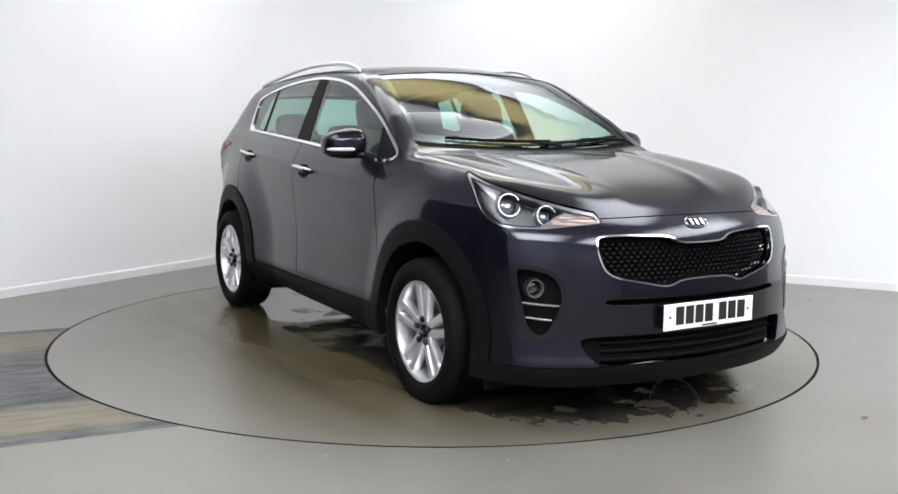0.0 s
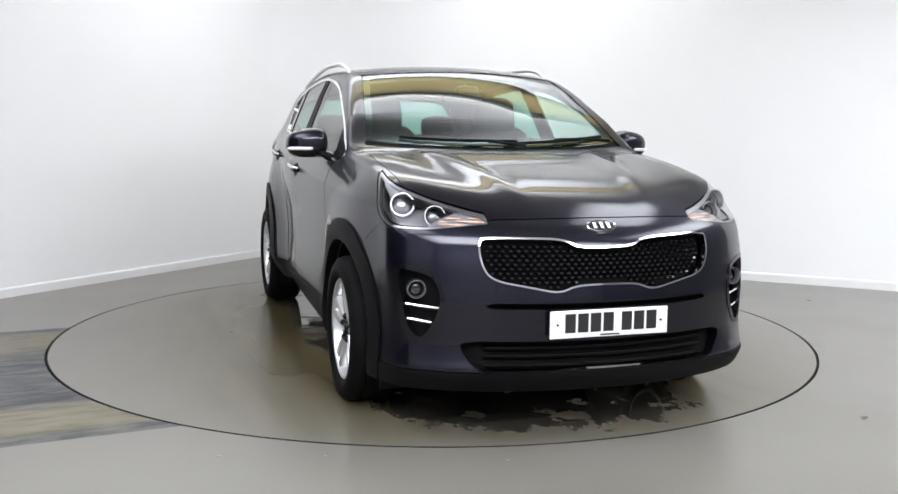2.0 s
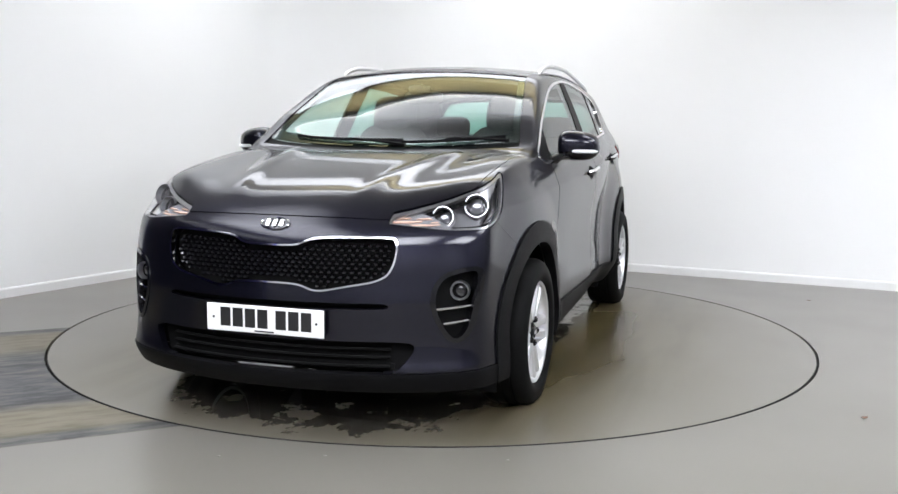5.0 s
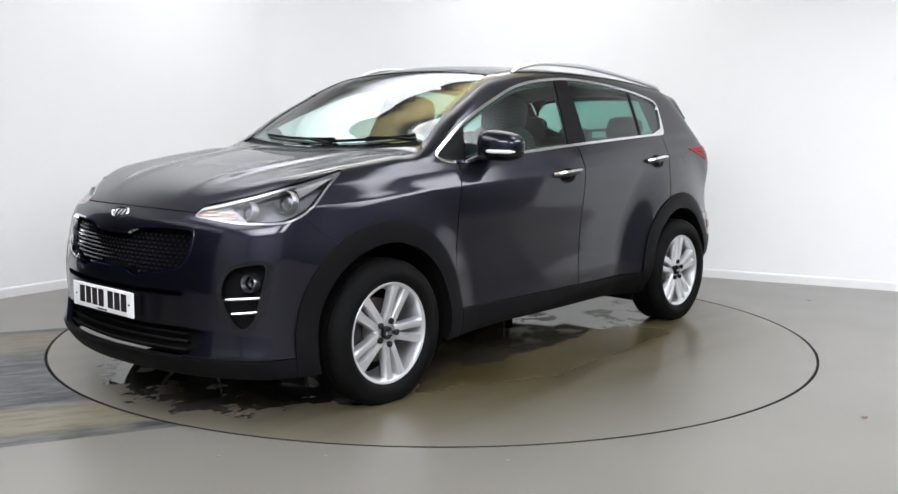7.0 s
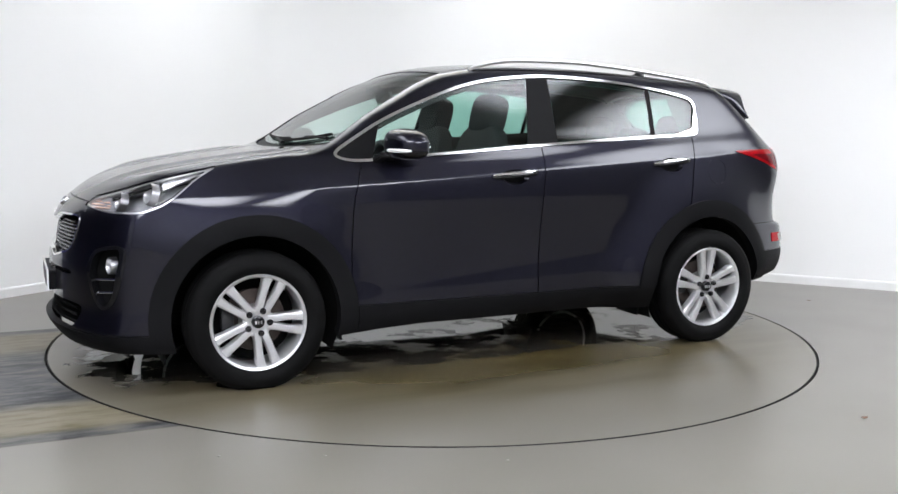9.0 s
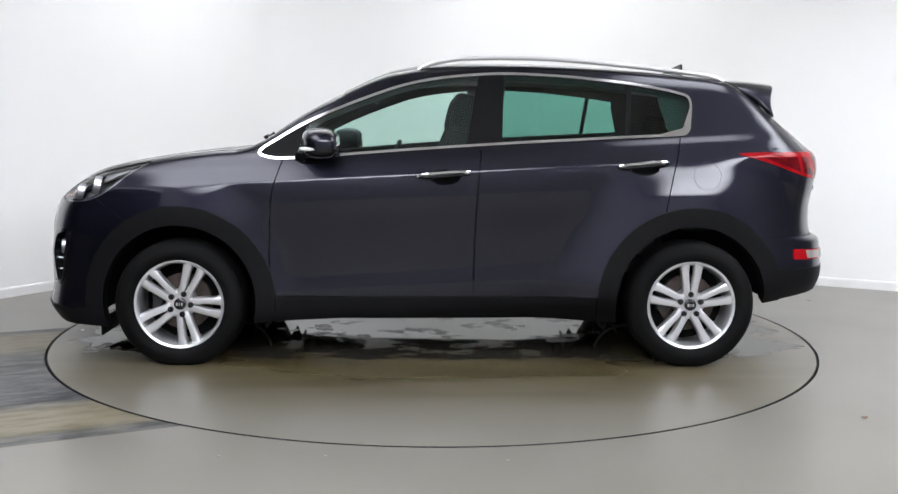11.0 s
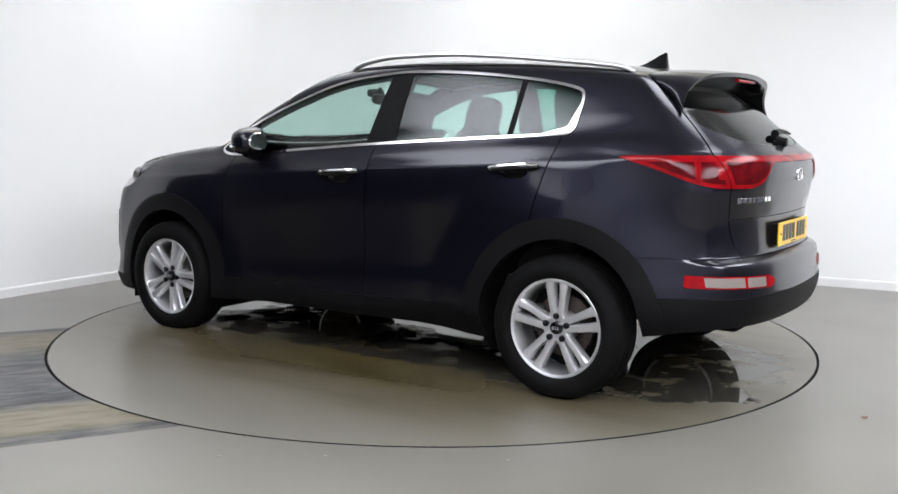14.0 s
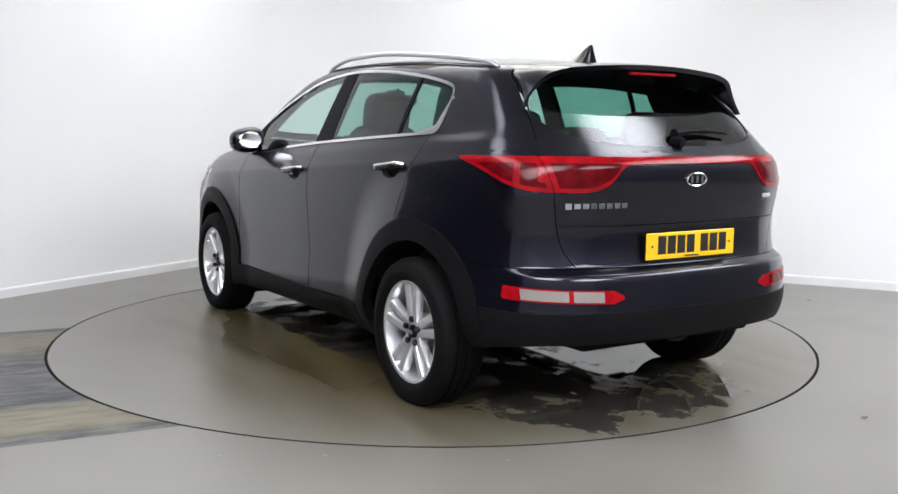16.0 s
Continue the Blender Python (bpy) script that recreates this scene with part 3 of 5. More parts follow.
def above(f):
    return lambda x, y, z: f(x, y, z) - z


def grow(f, d):
    return lambda x, y, z: f(x, y, z) - d


def outside(f, gap=0.002):
    return lambda x, y, z: gap - f(x, y, z)


def either(*fs):
    return lambda x, y, z: np.minimum.reduce([f(x, y, z) for f in fs])


def both(*fs):
    return lambda x, y, z: np.maximum.reduce([f(x, y, z) for f in fs])


def boxed(u, v, poly):
    """Outline distance worked out fully only near the outline; a coarse bound elsewhere."""
    lo, hi = poly.min(0) - 0.06, poly.max(0) + 0.06
    d = np.maximum.reduce([lo[0] - u, u - hi[0], lo[1] - v, v - hi[1]]) + 0.05
    near = d < 0.05
    d[near] = outline_distance(u[near], v[near], poly)
    return d


def seen_side(points, lo, hi):
    poly = rounded(points)
    return lambda x, y, z: np.maximum(boxed(x, z, poly), np.maximum(lo - x, x - hi))


def seen_front(points, xmin):
    poly = rounded(points)
    return lambda x, y, z: np.maximum(boxed(y, z, poly), xmin - x)


def seen_rear(points, xmax):
    poly = rounded(points)
    return lambda x, y, z: np.maximum(boxed(y, z, poly), x - xmax)


# side glass outline
DLO = seen_side([(0.95, 1.112), (0.90, 1.075), (0.78, 1.067), (0.405, 1.100), (-0.196, 1.148), (-0.93, 1.192), (-1.22, 1.207), (-1.33, 1.213),
                 (-1.345, 1.30), (-1.36, 1.42), (-1.28, 1.450), (-1.078, 1.486), (-0.782, 1.520), (-0.484, 1.537), (-0.25, 1.537), (0.12, 1.497), (0.427, 1.387),
                 (0.676, 1.280), (0.834, 1.185)], -1.6, 1.2)
WS_Y = curve([(1.05, 0.735), (1.15, 0.705), (1.3, 0.655), (1.45, 0.605), (1.56, 0.560)])
lamp_bottom = curve([(1.50, 1.050), (1.60, 0.990), (1.68, 0.925), (1.76, 0.872), (1.86, 0.845), (1.96, 0.842), (2.04, 0.860), (2.08, 0.880)])
lamp_top = curve([(1.50, 1.053), (1.60, 1.030), (1.76, 0.992), (1.88, 0.950), (1.98, 0.912), (2.05, 0.884), (2.08, 0.872)])
GATE_Y = curve([(0.60, 0.54), (0.68, 0.56), (0.75, 0.605), (0.9, 0.645), (1.0, 0.662), (1.13, 0.69), (1.30, 0.70), (1.45, 0.66), (1.6, 0.60)])
tail_bottom = curve([(-0.02, 1.120), (0.15, 1.075), (0.35, 1.015), (0.50, 0.995), (0.74, 0.992), (0.83, 1.002), (0.90, 1.030), (0.98, 1.096), (1.06, 1.103), (1.5, 1.103)])
tail_top = curve([(-0.03, 1.122), (0.05, 1.128), (0.5, 1.132), (1.6, 1.130)])


def tail_way(x, y):
    return (-1.58 - x) + (0.79 - y)


gate_line = curve([(1.05, -2.02), (1.13, -1.975), (1.32, -1.805), (1.40, -1.722), (1.535, -1.572), (1.7, -1.50)])


def gate_field(x, y, z):
    """Below zero on the tailgate."""
    return np.maximum(np.where(z > 1.13, (x - gate_line(z)) * 0.7, y - GATE_Y(z)), x + 1.5)


def headlamp(x, y, z):
    return np.maximum.reduce([lamp_bottom(x) - z, z - lamp_top(x), 0.46 - y, 1.50 - x])


def tail_lamp(x, y, z):
    w = tail_way(x, y)
    return np.maximum.reduce([tail_bottom(w) - z, z - tail_top(w), -0.02 - w, x + 1.4])


GRILLE = seen_front([(-0.2, 0.777), (0.06, 0.777), (0.123, 0.781), (0.17, 0.808), (0.30, 0.815), (0.49, 0.818), (0.515, 0.800), (0.512, 0.717), (0.475, 0.645),
                     (0.32, 0.617), (0.205, 0.592), (0.14, 0.620), (0.06, 0.624), (-0.2, 0.624)], 1.8)
FOG = seen_front([(0.80, 0.700), (0.73, 0.690), (0.672, 0.668), (0.640, 0.602), (0.645, 0.519), (0.70, 0.402), (0.75, 0.398), (0.785, 0.45), (0.80, 0.542), (0.815, 0.66)], 1.6)
INTAKE = seen_front([(-0.3, 0.405), (0.3, 0.405), (0.55, 0.408), (0.60, 0.39), (0.54, 0.30), (0.50, 0.283), (0.3, 0.283), (-0.3, 0.283)], 1.8)
SLOT = seen_front([(-0.3, 0.556), (0.3, 0.556), (0.49, 0.560), (0.50, 0.535), (0.3, 0.532), (-0.3, 0.532)], 1.8)
REAR_GLASS = seen_rear([(-0.3, 1.176), (0.1, 1.176), (0.3, 1.180), (0.47, 1.200), (0.59, 1.245), (0.622, 1.315), (0.565, 1.39), (0.49, 1.45), (0.3, 1.475), (-0.3, 1.475)], -1.55)
REFLECTOR = lambda x, y, z: np.maximum.reduce([np.abs(z - 0.575 - 0.016 * np.clip((y - 0.4) / 0.4, 0, 1)) - 0.027 * np.clip((y - 0.385) / 0.06, 0.1, 1), x + 1.90, 0.395 - y])
FUEL = lambda x, y, z: np.maximum(np.hypot(x + 1.408, z - 1.006) - 0.072, -y)


def wheel_circle(i, r):
    wx, wz = WHEELS[i]
    return lambda x, y, z: np.maximum(np.hypot(x - wx, z - wz) - r, 0.45 - y)


def door_front(z):
    return curve([(0.30, 0.872), (0.85, 0.858), (1.03, 0.815), (1.2, 0.74)])(z)


def door_mid(z):
    return curve([(0.30, -0.190), (0.75, -0.198), (1.15, -0.226), (1.4, -0.25)])(z)


def door_rear(z):
    return curve([(0.30, -1.10), (0.80, -1.182), (0.97, -1.218), (1.22, -1.280), (1.4, -1.30)])(z)


SKIN_NET = loft()
NOSE_NET = clip(SKIN_NET, [lambda x, y, z: 1.35 - x])
STERN_NET = clip(SKIN_NET, [lambda x, y, z: x + 1.30])
GLASS_NET = clip(SKIN_NET, [lambda x, y, z: 1.03 - z, lambda x, y, z: x - 1.2])


def build_body(car):
    net = SKIN_NET
    wheels_out = [outside(wheel_circle(0, ARCH_R), 0), outside(wheel_circle(1, ARCH_R), 0)]
    clad_out = [outside(wheel_circle(0, ARCH_OUT - 0.004)), outside(wheel_circle(1, ARCH_OUT - 0.004))]
    floor_cut = lambda x, y, z: np.where(x < -1.335, 0.325 + 0.06 * np.clip((-1.65 - x) / 0.4, 0, 1), 0.20 + 0.055 * np.clip(1.5 - np.abs(x), 0, 1)) - z
    sill_z = 0.365
    base = clip(net, [floor_cut, *wheels_out])
    hood_edge = lambda x, y, z: y - curve([(0.9, 0.715), (1.1, 0.73), (1.5, 0.735), (2.1, 0.72)])(x)
    cowl = lambda x, y, z: (1.055 - 0.22 * y * y) - x
    hood_front = lambda x, y, z: (0.886 - 0.03 * y * y) - z
    roof_y = lambda x, y, z: y - (0.575 - 0.02 * np.clip(-x, 0, 2))
    roof_f = lambda x, y, z: x - (0.285 - 0.06 * y * y)
    # bonnet
    panel("bonnet", clip(base, [hood_edge, cowl, hood_front, outside(headlamp, 0.003)]), PAINT, car, sides="B")
    # windscreen, with its black border, and the scuttle under it
    glass_zone = [lambda x, y, z: y - WS_Y(z), lambda x, y, z: x - (1.0 - 0.22 * y * y), lambda x, y, z: 0.29 - 0.06 * y * y - x]
    panel("windscreen", clip(GLASS_NET, glass_zone), GREEN, car, "large green-tinted windscreen", lift=-0.004, sides="B", rim=False)
    inner = [lambda x, y, z: y - WS_Y(z) + 0.035, lambda x, y, z: x - (0.93 - 0.22 * y * y), lambda x, y, z: 0.315 - 0.06 * y * y - x]
    panel("screen_border", clip(GLASS_NET, glass_zone + [outside(both(*inner), 0)]), GLOSS, car, "black screen border", lift=-0.010, sides="B", rim=False)
    panel("scuttle", clip(net, [lambda x, y, z: y - 0.72, lambda x, y, z: x - (1.05 - 0.22 * y * y), lambda x, y, z: (1.002 - 0.22 * y * y) - x]), CLAD, car, lift=-0.012, sides="B")
    # roof
    panel("roof", clip(base, [roof_y, roof_f, outside(gate_field, 0.002), lambda x, y, z: 1.3 - z]), PAINT, car, sides="B")
    # front bumper
    fender_line = lambda x, y, z: (1.60 + (z - 0.74) * 1.45) - x
    bumper = clip(base, [fender_line, lambda x, y, z: z - (0.882 - 0.03 * y * y), lambda x, y, z: 1.3 - x, outside(headlamp, 0.003), clad_out[0],
                         outside(GRILLE, -0.001), outside(FOG, 0), outside(INTAKE, 0), outside(SLOT, 0), lambda x, y, z: 0.285 - z])
    panel("front_bumper", bumper, PAINT, car, sides="B", depth=0.03)
    panel("front_lip", clip(base, [lambda x, y, z: z - 0.281, lambda x, y, z: 1.75 - x]), CLAD, car, lift=0.006, sides="B", depth=0.03)
    panel("grille_surround", clip(NOSE_NET, [grow(GRILLE, 0.0), outside(grow(GRILLE, -0.0075), 0)]), CHROME, car, "bright chrome grille surround", lift=0.003, sides="B", depth=0.02)
    panel("grille_backing", clip(NOSE_NET, [GRILLE]), DARK, car, lift=-0.045, sides="B", rim=False)
    panel("intake_backing", clip(NOSE_NET, [grow(either(INTAKE, SLOT), 0.01)]), DARK, car, lift=-0.05, sides="B", rim=False)
    for s in "LR":
        panel("fog_surround", clip(NOSE_NET, [grow(FOG, 0.002), outside(grow(FOG, -0.016), 0)]), GLOSS, car, "gloss black fog lamp surround", lift=0.004, sides=s, depth=0.04)
        panel("fog_recess", clip(NOSE_NET, [FOG]), DARK, car, lift=-0.045, sides=s, rim=False)
        panel("wing", clip(base, [lambda x, y, z: door_front(z) + 0.003 - x, either(outside(fender_line, -0.0), lambda x, y, z: 0.9 - z), outside(headlamp, 0.003), clad_out[0],
                                  outside(both(hood_edge, lambda x, y, z: 0.9 - z), 0.003), lambda x, y, z: (sill_z + 0.002) - z, outside(DLO, 0.002),
                                  lambda x, y, z: z - 1.15, outside(both(lambda x, y, z: 0.9 - x, lambda x, y, z: z - 0.886, lambda x, y, z: fender_line(x, y, z) - 0.002), 0),
                                  lambda x, y, z: np.maximum(0, x - 2.06)+ np.where(x > 2.06, 1, -1.0)]), PAINT, car, sides=s)
        door = [lambda x, y, z: x - door_front(z) + 0.003, lambda x, y, z: door_mid(z) + 0.003 - x, lambda x, y, z: sill_z + 0.002 - z, outside(DLO, 0.002),
                clad_out[0], clad_out[1], lambda x, y, z: z - belt(x) - 0.12, outside(cup(0), 0)]
        panel("front_door", clip(base, door), PAINT, car, sides=s)
        door = [lambda x, y, z: x - door_mid(z) + 0.003, lambda x, y, z: door_rear(z) + 0.003 - x, lambda x, y, z: sill_z + 0.002 - z, outside(DLO, 0.002),
                clad_out[1], lambda x, y, z: z - belt(x) - 0.12, outside(cup(1), 0)]
        panel("rear_door", clip(base, door), PAINT, car, sides=s)
        # roof side, pillars and rear quarter in one pressing
        doors_zone = both(lambda x, y, z: x - door_front(z), lambda x, y, z: door_rear(z) - 0.003 - x, lambda x, y, z: z - belt(x) - 0.05)
        screen_zone = both(lambda x, y, z: y - WS_Y(z) - 0.002, lambda x, y, z: 0.285 - x, lambda x, y, z: 1.0 - z)
        roof_zone = both(roof_y, lambda x, y, z: x - 0.30, lambda x, y, z: -1.7 - x, lambda x, y, z: 1.3 - z)
        gate_zone = gate_field
        panel("body_side", clip(base, [lambda x, y, z: x - np.where(z > 1.10, 1.05, door_front(z)), outside(doors_zone, 0), outside(screen_zone, 0), outside(roof_zone, 0.003),
                                       outside(gate_zone, 0.004), outside(DLO, 0.002), clad_out[1], outside(tail_lamp, 0.002), outside(FUEL, 0.0015),
                                       lambda x, y, z: 0.688 - z, outside(both(lambda x, y, z: hood_edge(x, y, z), lambda x, y, z: cowl(x, y, z)), 0.0),
                                       outside(both(lambda x, y, z: 0.7 - x, lambda x, y, z: y - WS_Y(z)), 0)]), PAINT, car, sides=s)
        panel("fuel_flap", clip(base, [FUEL]), PAINT, car, sides=s) if s == "L" else panel("quarter_patch", clip(base, [grow(FUEL, 0.0016)]), PAINT, car, sides=s)
        # window line
        panel("window_chrome", clip(GLASS_NET, [DLO, outside(lambda x, y, z: DLO(x, y, z) + 0.0135 + 0.032 * np.clip((-1.17 - x) / 0.14, 0, 1) * np.clip((1.36 - z) / 0.12, 0, 1), 0)]), CHROME, car, "bright chrome strip round the side windows", lift=0.004, sides=s, depth=0.012)
        inner_dlo = grow(DLO, -0.0125)
        b0 = lambda x, y, z: -0.150 - (z - 1.16) * 0.19 - x          # ahead of the B pillar
        b1 = lambda x, y, z: x - (-0.335 - (z - 1.16) * 0.04)        # behind it
        q0 = lambda x, y, z: (-0.985 - (z - 1.2) * 0.08) - x
        q1 = lambda x, y, z: np.maximum(x - (-1.012 - (z - 1.2) * 0.08), DLO(x, y, z) + 0.0130 + 0.032 * np.clip((-1.17 - x) / 0.14, 0, 1) * np.clip((1.36 - z) / 0.12, 0, 1))
        m0 = lambda x, y, z: x - (0.735 - (z - 1.1) * 0.35)
        panel("front_window", clip(GLASS_NET, [inner_dlo, b0, m0]), GREEN, car, lift=-0.006, sides=s, rim=False)
        panel("mirror_triangle", clip(GLASS_NET, [inner_dlo, outside(m0, 0)]), CLAD, car, lift=-0.002, sides=s)
        panel("pillar_cover", clip(GLASS_NET, [inner_dlo, outside(b0, 0), outside(b1, 0)]), CLAD, car, "black door pillar cover", lift=-0.003, sides=s)
        panel("rear_window", clip(GLASS_NET, [inner_dlo, b1, q0]), PRIVACY, car, "dark tinted rear door window", lift=-0.006, sides=s, rim=False)
        panel("window_divider", clip(GLASS_NET, [inner_dlo, outside(q0, 0), lambda x, y, z: (-1.012 - (z - 1.2) * 0.08) - x]), CLAD, car, lift=-0.003, sides=s)
        panel("quarter_window", clip(GLASS_NET, [inner_dlo, q1]), PRIVACY, car, lift=-0.006, sides=s, rim=False)
        # cladding
        for i in (0, 1):
            ring = [wheel_circle(i, ARCH_OUT), outside(wheel_circle(i, ARCH_R - 0.004), 0), floor_cut, lambda x, y, z: z - 0.95]
            if i == 1:
                ring.append(outside(both(lambda x, y, z: x + 1.335, lambda x, y, z: z - 0.335), 0.0))
            panel("arch_cladding", clip(net, ring), CLAD, car, "grained black wheel arch cladding", lift=0.010, sides=s, depth=0.05)
        panel("sill_cladding", clip(net, [lambda x, y, z: z - sill_z, floor_cut, lambda x, y, z: x - 1.0, lambda x, y, z: -1.0 - x,
                                          outside(wheel_circle(0, ARCH_OUT)), outside(wheel_circle(1, ARCH_OUT))]), CLAD, car, "grained black sill cladding", lift=0.012, sides=s, depth=0.05)
        # lamps
        panel("headlamp", clip(NOSE_NET, [headlamp]), LENS, car, "clear headlamp lens", sides=s, rim=False)
        panel("headlamp_bucket", clip(NOSE_NET, [grow(headlamp, 0.004)]), BUCKET, car, lift=-0.07, sides=s, rim=False)
        outer = both(tail_lamp, outside(gate_zone, 0.002))
        panel("tail_lamp", clip(STERN_NET, [outer]), RED, car, "red tail lamp wrapping round the corner", lift=0.004, sides=s, depth=0.03)
        panel("reflector", clip(STERN_NET, [REFLECTOR]), RED, car, "red rear bumper reflector", lift=0.004, sides=s, depth=0.02)
    # tail
    gate = [gate_field, lambda x, y, z: 0.688 - z, outside(REAR_GLASS, 0.002), outside(tail_lamp, 0.002)]
    panel("tailgate", clip(base, gate + [lambda x, y, z: 0.857 - z]), PAINT, car, sides="B")
    panel("tailgate_lower", clip(base, gate + [lambda x, y, z: z - 0.853]), PAINT, car, sides="B")
    panel("rear_screen", clip(STERN_NET, [REAR_GLASS]), PRIVACY, car, "dark tinted rear screen", lift=-0.004, sides="B", rim=False)
    panel("rear_light_bar", clip(STERN_NET, [both(tail_lamp, lambda x, y, z: y - GATE_Y(z) + 0.001)]), RED, car, "red light bar across the tailgate", lift=0.004, sides="B", depth=0.03)
    rear = [lambda x, y, z: z - 0.684, lambda x, y, z: x + 1.45, clad_out[1], outside(REFLECTOR, 0.001)]
    split = lambda x, y, z: z - 0.515
    panel("rear_bumper", clip(base, rear + [outside(split, 0.001)]), PAINT, car, sides="B", depth=0.03)
    panel("rear_valance", clip(base, rear + [split]), CLAD, car, "grained black lower bumper", lift=0.004, sides="B", depth=0.05)
    # dark structure behind the gaps
    under = [floor_cut, lambda x, y, z: z - np.where(x < -1.45, 1.12, belt(x) - 0.01), *[outside(wheel_circle(i, ARCH_R + 0.01), 0) for i in (0, 1)],
             outside(headlamp, -0.02), outside(grow(GRILLE, 0.01), 0), outside(grow(FOG, 0.01), 0)]
    panel("body_shell", clip(net, under + [lambda x, y, z: np.maximum(x - 2.0, -9)]), DARK, car, lift=-0.022, sides="B", rim=False)
    return net


def spoke_mesh():
    """One twin spoke, pointing up; made once and shared."""
    if "spoke" in bpy.data.meshes:
        return bpy.data.meshes["spoke"]
    bm = bmesh.new()
    d, e = Vector((0, 0, 1)), Vector((1, 0, 0))
    for off in (-1, 1):
        rows = []
        for r, half, h, tang in ((0.045, 0.019, 0.072, 0.016), (0.080, 0.0195, 0.077, 0.0195), (0.12, 0.0190, 0.080, 0.0262), (0.16, 0.0205, 0.082, 0.0315), (0.19, 0.0235, 0.084, 0.0345), (0.211, 0.0275, 0.086, 0.035)):
            c = d * r + e * (off * tang)
            prof = ((-1.0, -0.036), (-0.92, -0.007), (-0.72, 0.0), (off * 0.25, 0.003), (0.72, 0.0), (0.92, -0.007), (1.0, -0.036))
            rows.append([bm.verts.new(c + e * (half * u) + Vector((0, h + q, 0))) for u, q in prof])
        for a, b in zip(rows, rows[1:]):
            for j in range(6):
                bm.faces.new((a[j], a[j + 1], b[j + 1], b[j]))
            bm.faces.new((a[6], a[0], b[0], b[6]))
    bmesh.ops.recalc_face_normals(bm, faces=bm.faces)
    for f in bm.faces:
        f.smooth = True
    for q in bm.edges:
        if len(q.link_faces) == 2 and q.calc_face_angle() > radians(40):
            q.smooth = False
    me = bpy.data.meshes.new("spoke")
    bm.to_mesh(me)
    bm.free()
    me.materials.append(ALLOY)
    return me


def build_wheel(car, x, y, z, side, phase, name="wheel"):
    """side: +1 left, -1 right. The rim is the wheel; tyre, cap, nuts and disc are its pieces."""
    R, K = 0.336, 1.04
    hub = Matrix.Translation((x, y, z)) @ (Matrix.Rotation(math.pi, 4, "Z") if side < 0 else Matrix())
    bm = bmesh.new()
    lathe(bm, [(r * K, h) for r, h in ((0.200, -0.10), (0.214, -0.09), (0.214, 0.075), (0.222, 0.088), (0.226, 0.092), (0.221, 0.096), (0.211, 0.092), (0.204, 0.078), (0.200, 0.02))], 72)
    lathe(bm, [(0.0, 0.062), (0.03, 0.065), (0.072, 0.067), (0.078, 0.052), (0.078, -0.02)], 40)
    wheel = part(name, bm, ALLOY, car, "silver five twin-spoke alloy wheel")
    wheel.matrix_basis = hub
    for k in range(5):
        spoke = new("spoke", spoke_mesh())
        spoke.parent = wheel
        spoke.matrix_basis = Matrix.Rotation(radians(phase - 72 * k), 4, "Y") @ Matrix.Diagonal((K, 1, K, 1))
    bm = bmesh.new()
    prof = [(0.224, -0.095), (0.240, -0.108), (0.27, -0.114), (0.305, -0.108), (0.324, -0.095), (R - 0.003, -0.075)]
    for g in (-0.045, 0.0, 0.045):
        prof += [(R, g - 0.018), (R, g - 0.0045), (R - 0.008, g - 0.004), (R - 0.008, g + 0.004), (R, g + 0.0045), (R, g + 0.018)]
    prof += [(R - 0.003, 0.075), (0.324, 0.095), (0.310, 0.104), (0.306, 0.1075), (0.28, 0.112), (0.276, 0.1135), (0.256, 0.1115), (0.242, 0.105), (0.231, 0.092), (0.224, 0.08)]
    lathe(bm, prof, 128)
    for v in bm.verts:            # the tread is pressed flat where it stands
        if v.co.z < -z:
            v.co.z = -z + 0.0005
        elif v.co.z < -0.24:
            v.co.y *= 1 + 0.06 * (-0.24 - v.co.z) / 0.1
    part("tyre", bm, RUBBER, wheel, "black rubber tyre", angle=50)
    bm = bmesh.new()
    lathe(bm, [(0.0, 0.086), (0.024, 0.085), (0.029, 0.082), (0.031, 0.072), (0.031, 0.05)], 28)
    part("centre_cap", bm, GLOSS, wheel, "black centre cap")
    bm = bmesh.new()
    for w, h, dx in ((0.006, 0.016, -0.013), (0.004, 0.016, 0.0), (0.009, 0.016, 0.013)):
        box(bm, dx, 0.0865, 0, w, 0.002, h)
    part("cap_emblem", bm, SILVER, wheel, smooth=False)
    for k in range(5):
        a = radians(90 - phase + 72 * k)
        bm = bmesh.new()
        lathe(bm, [(0.0, 0.089), (0.008, 0.089), (0.0095, 0.086), (0.0095, 0.05)], 6, centre=(0.056 * math.cos(a), 0, 0.056 * math.sin(a)))
        lathe(bm, [(0.0095, 0.0825), (0.0150, 0.0825), (0.0150, 0.07)], 14, centre=(0.056 * math.cos(a), 0, 0.056 * math.sin(a)))
        part("wheel_nut", bm, GLOSS, wheel)
    bm = bmesh.new()
    lathe(bm, [(0.05, -0.005), (0.148, -0.005), (0.150, -0.012), (0.150, -0.028), (0.05, -0.028)], 48)
    part("brake_disc", bm, DISCM, wheel, "brake disc with rust-brown tinge")
    bm = bmesh.new()
    lathe(bm, [(0.0, -0.06), (0.205, -0.06), (0.205, -0.10), (0.0, -0.10)], 40)
    part("dust_shield", bm, DARK, wheel)
    bm = bmesh.new()
    box(bm, 0.13, -0.012, 0.02, 0.06, 0.05, 0.13, 0.012)
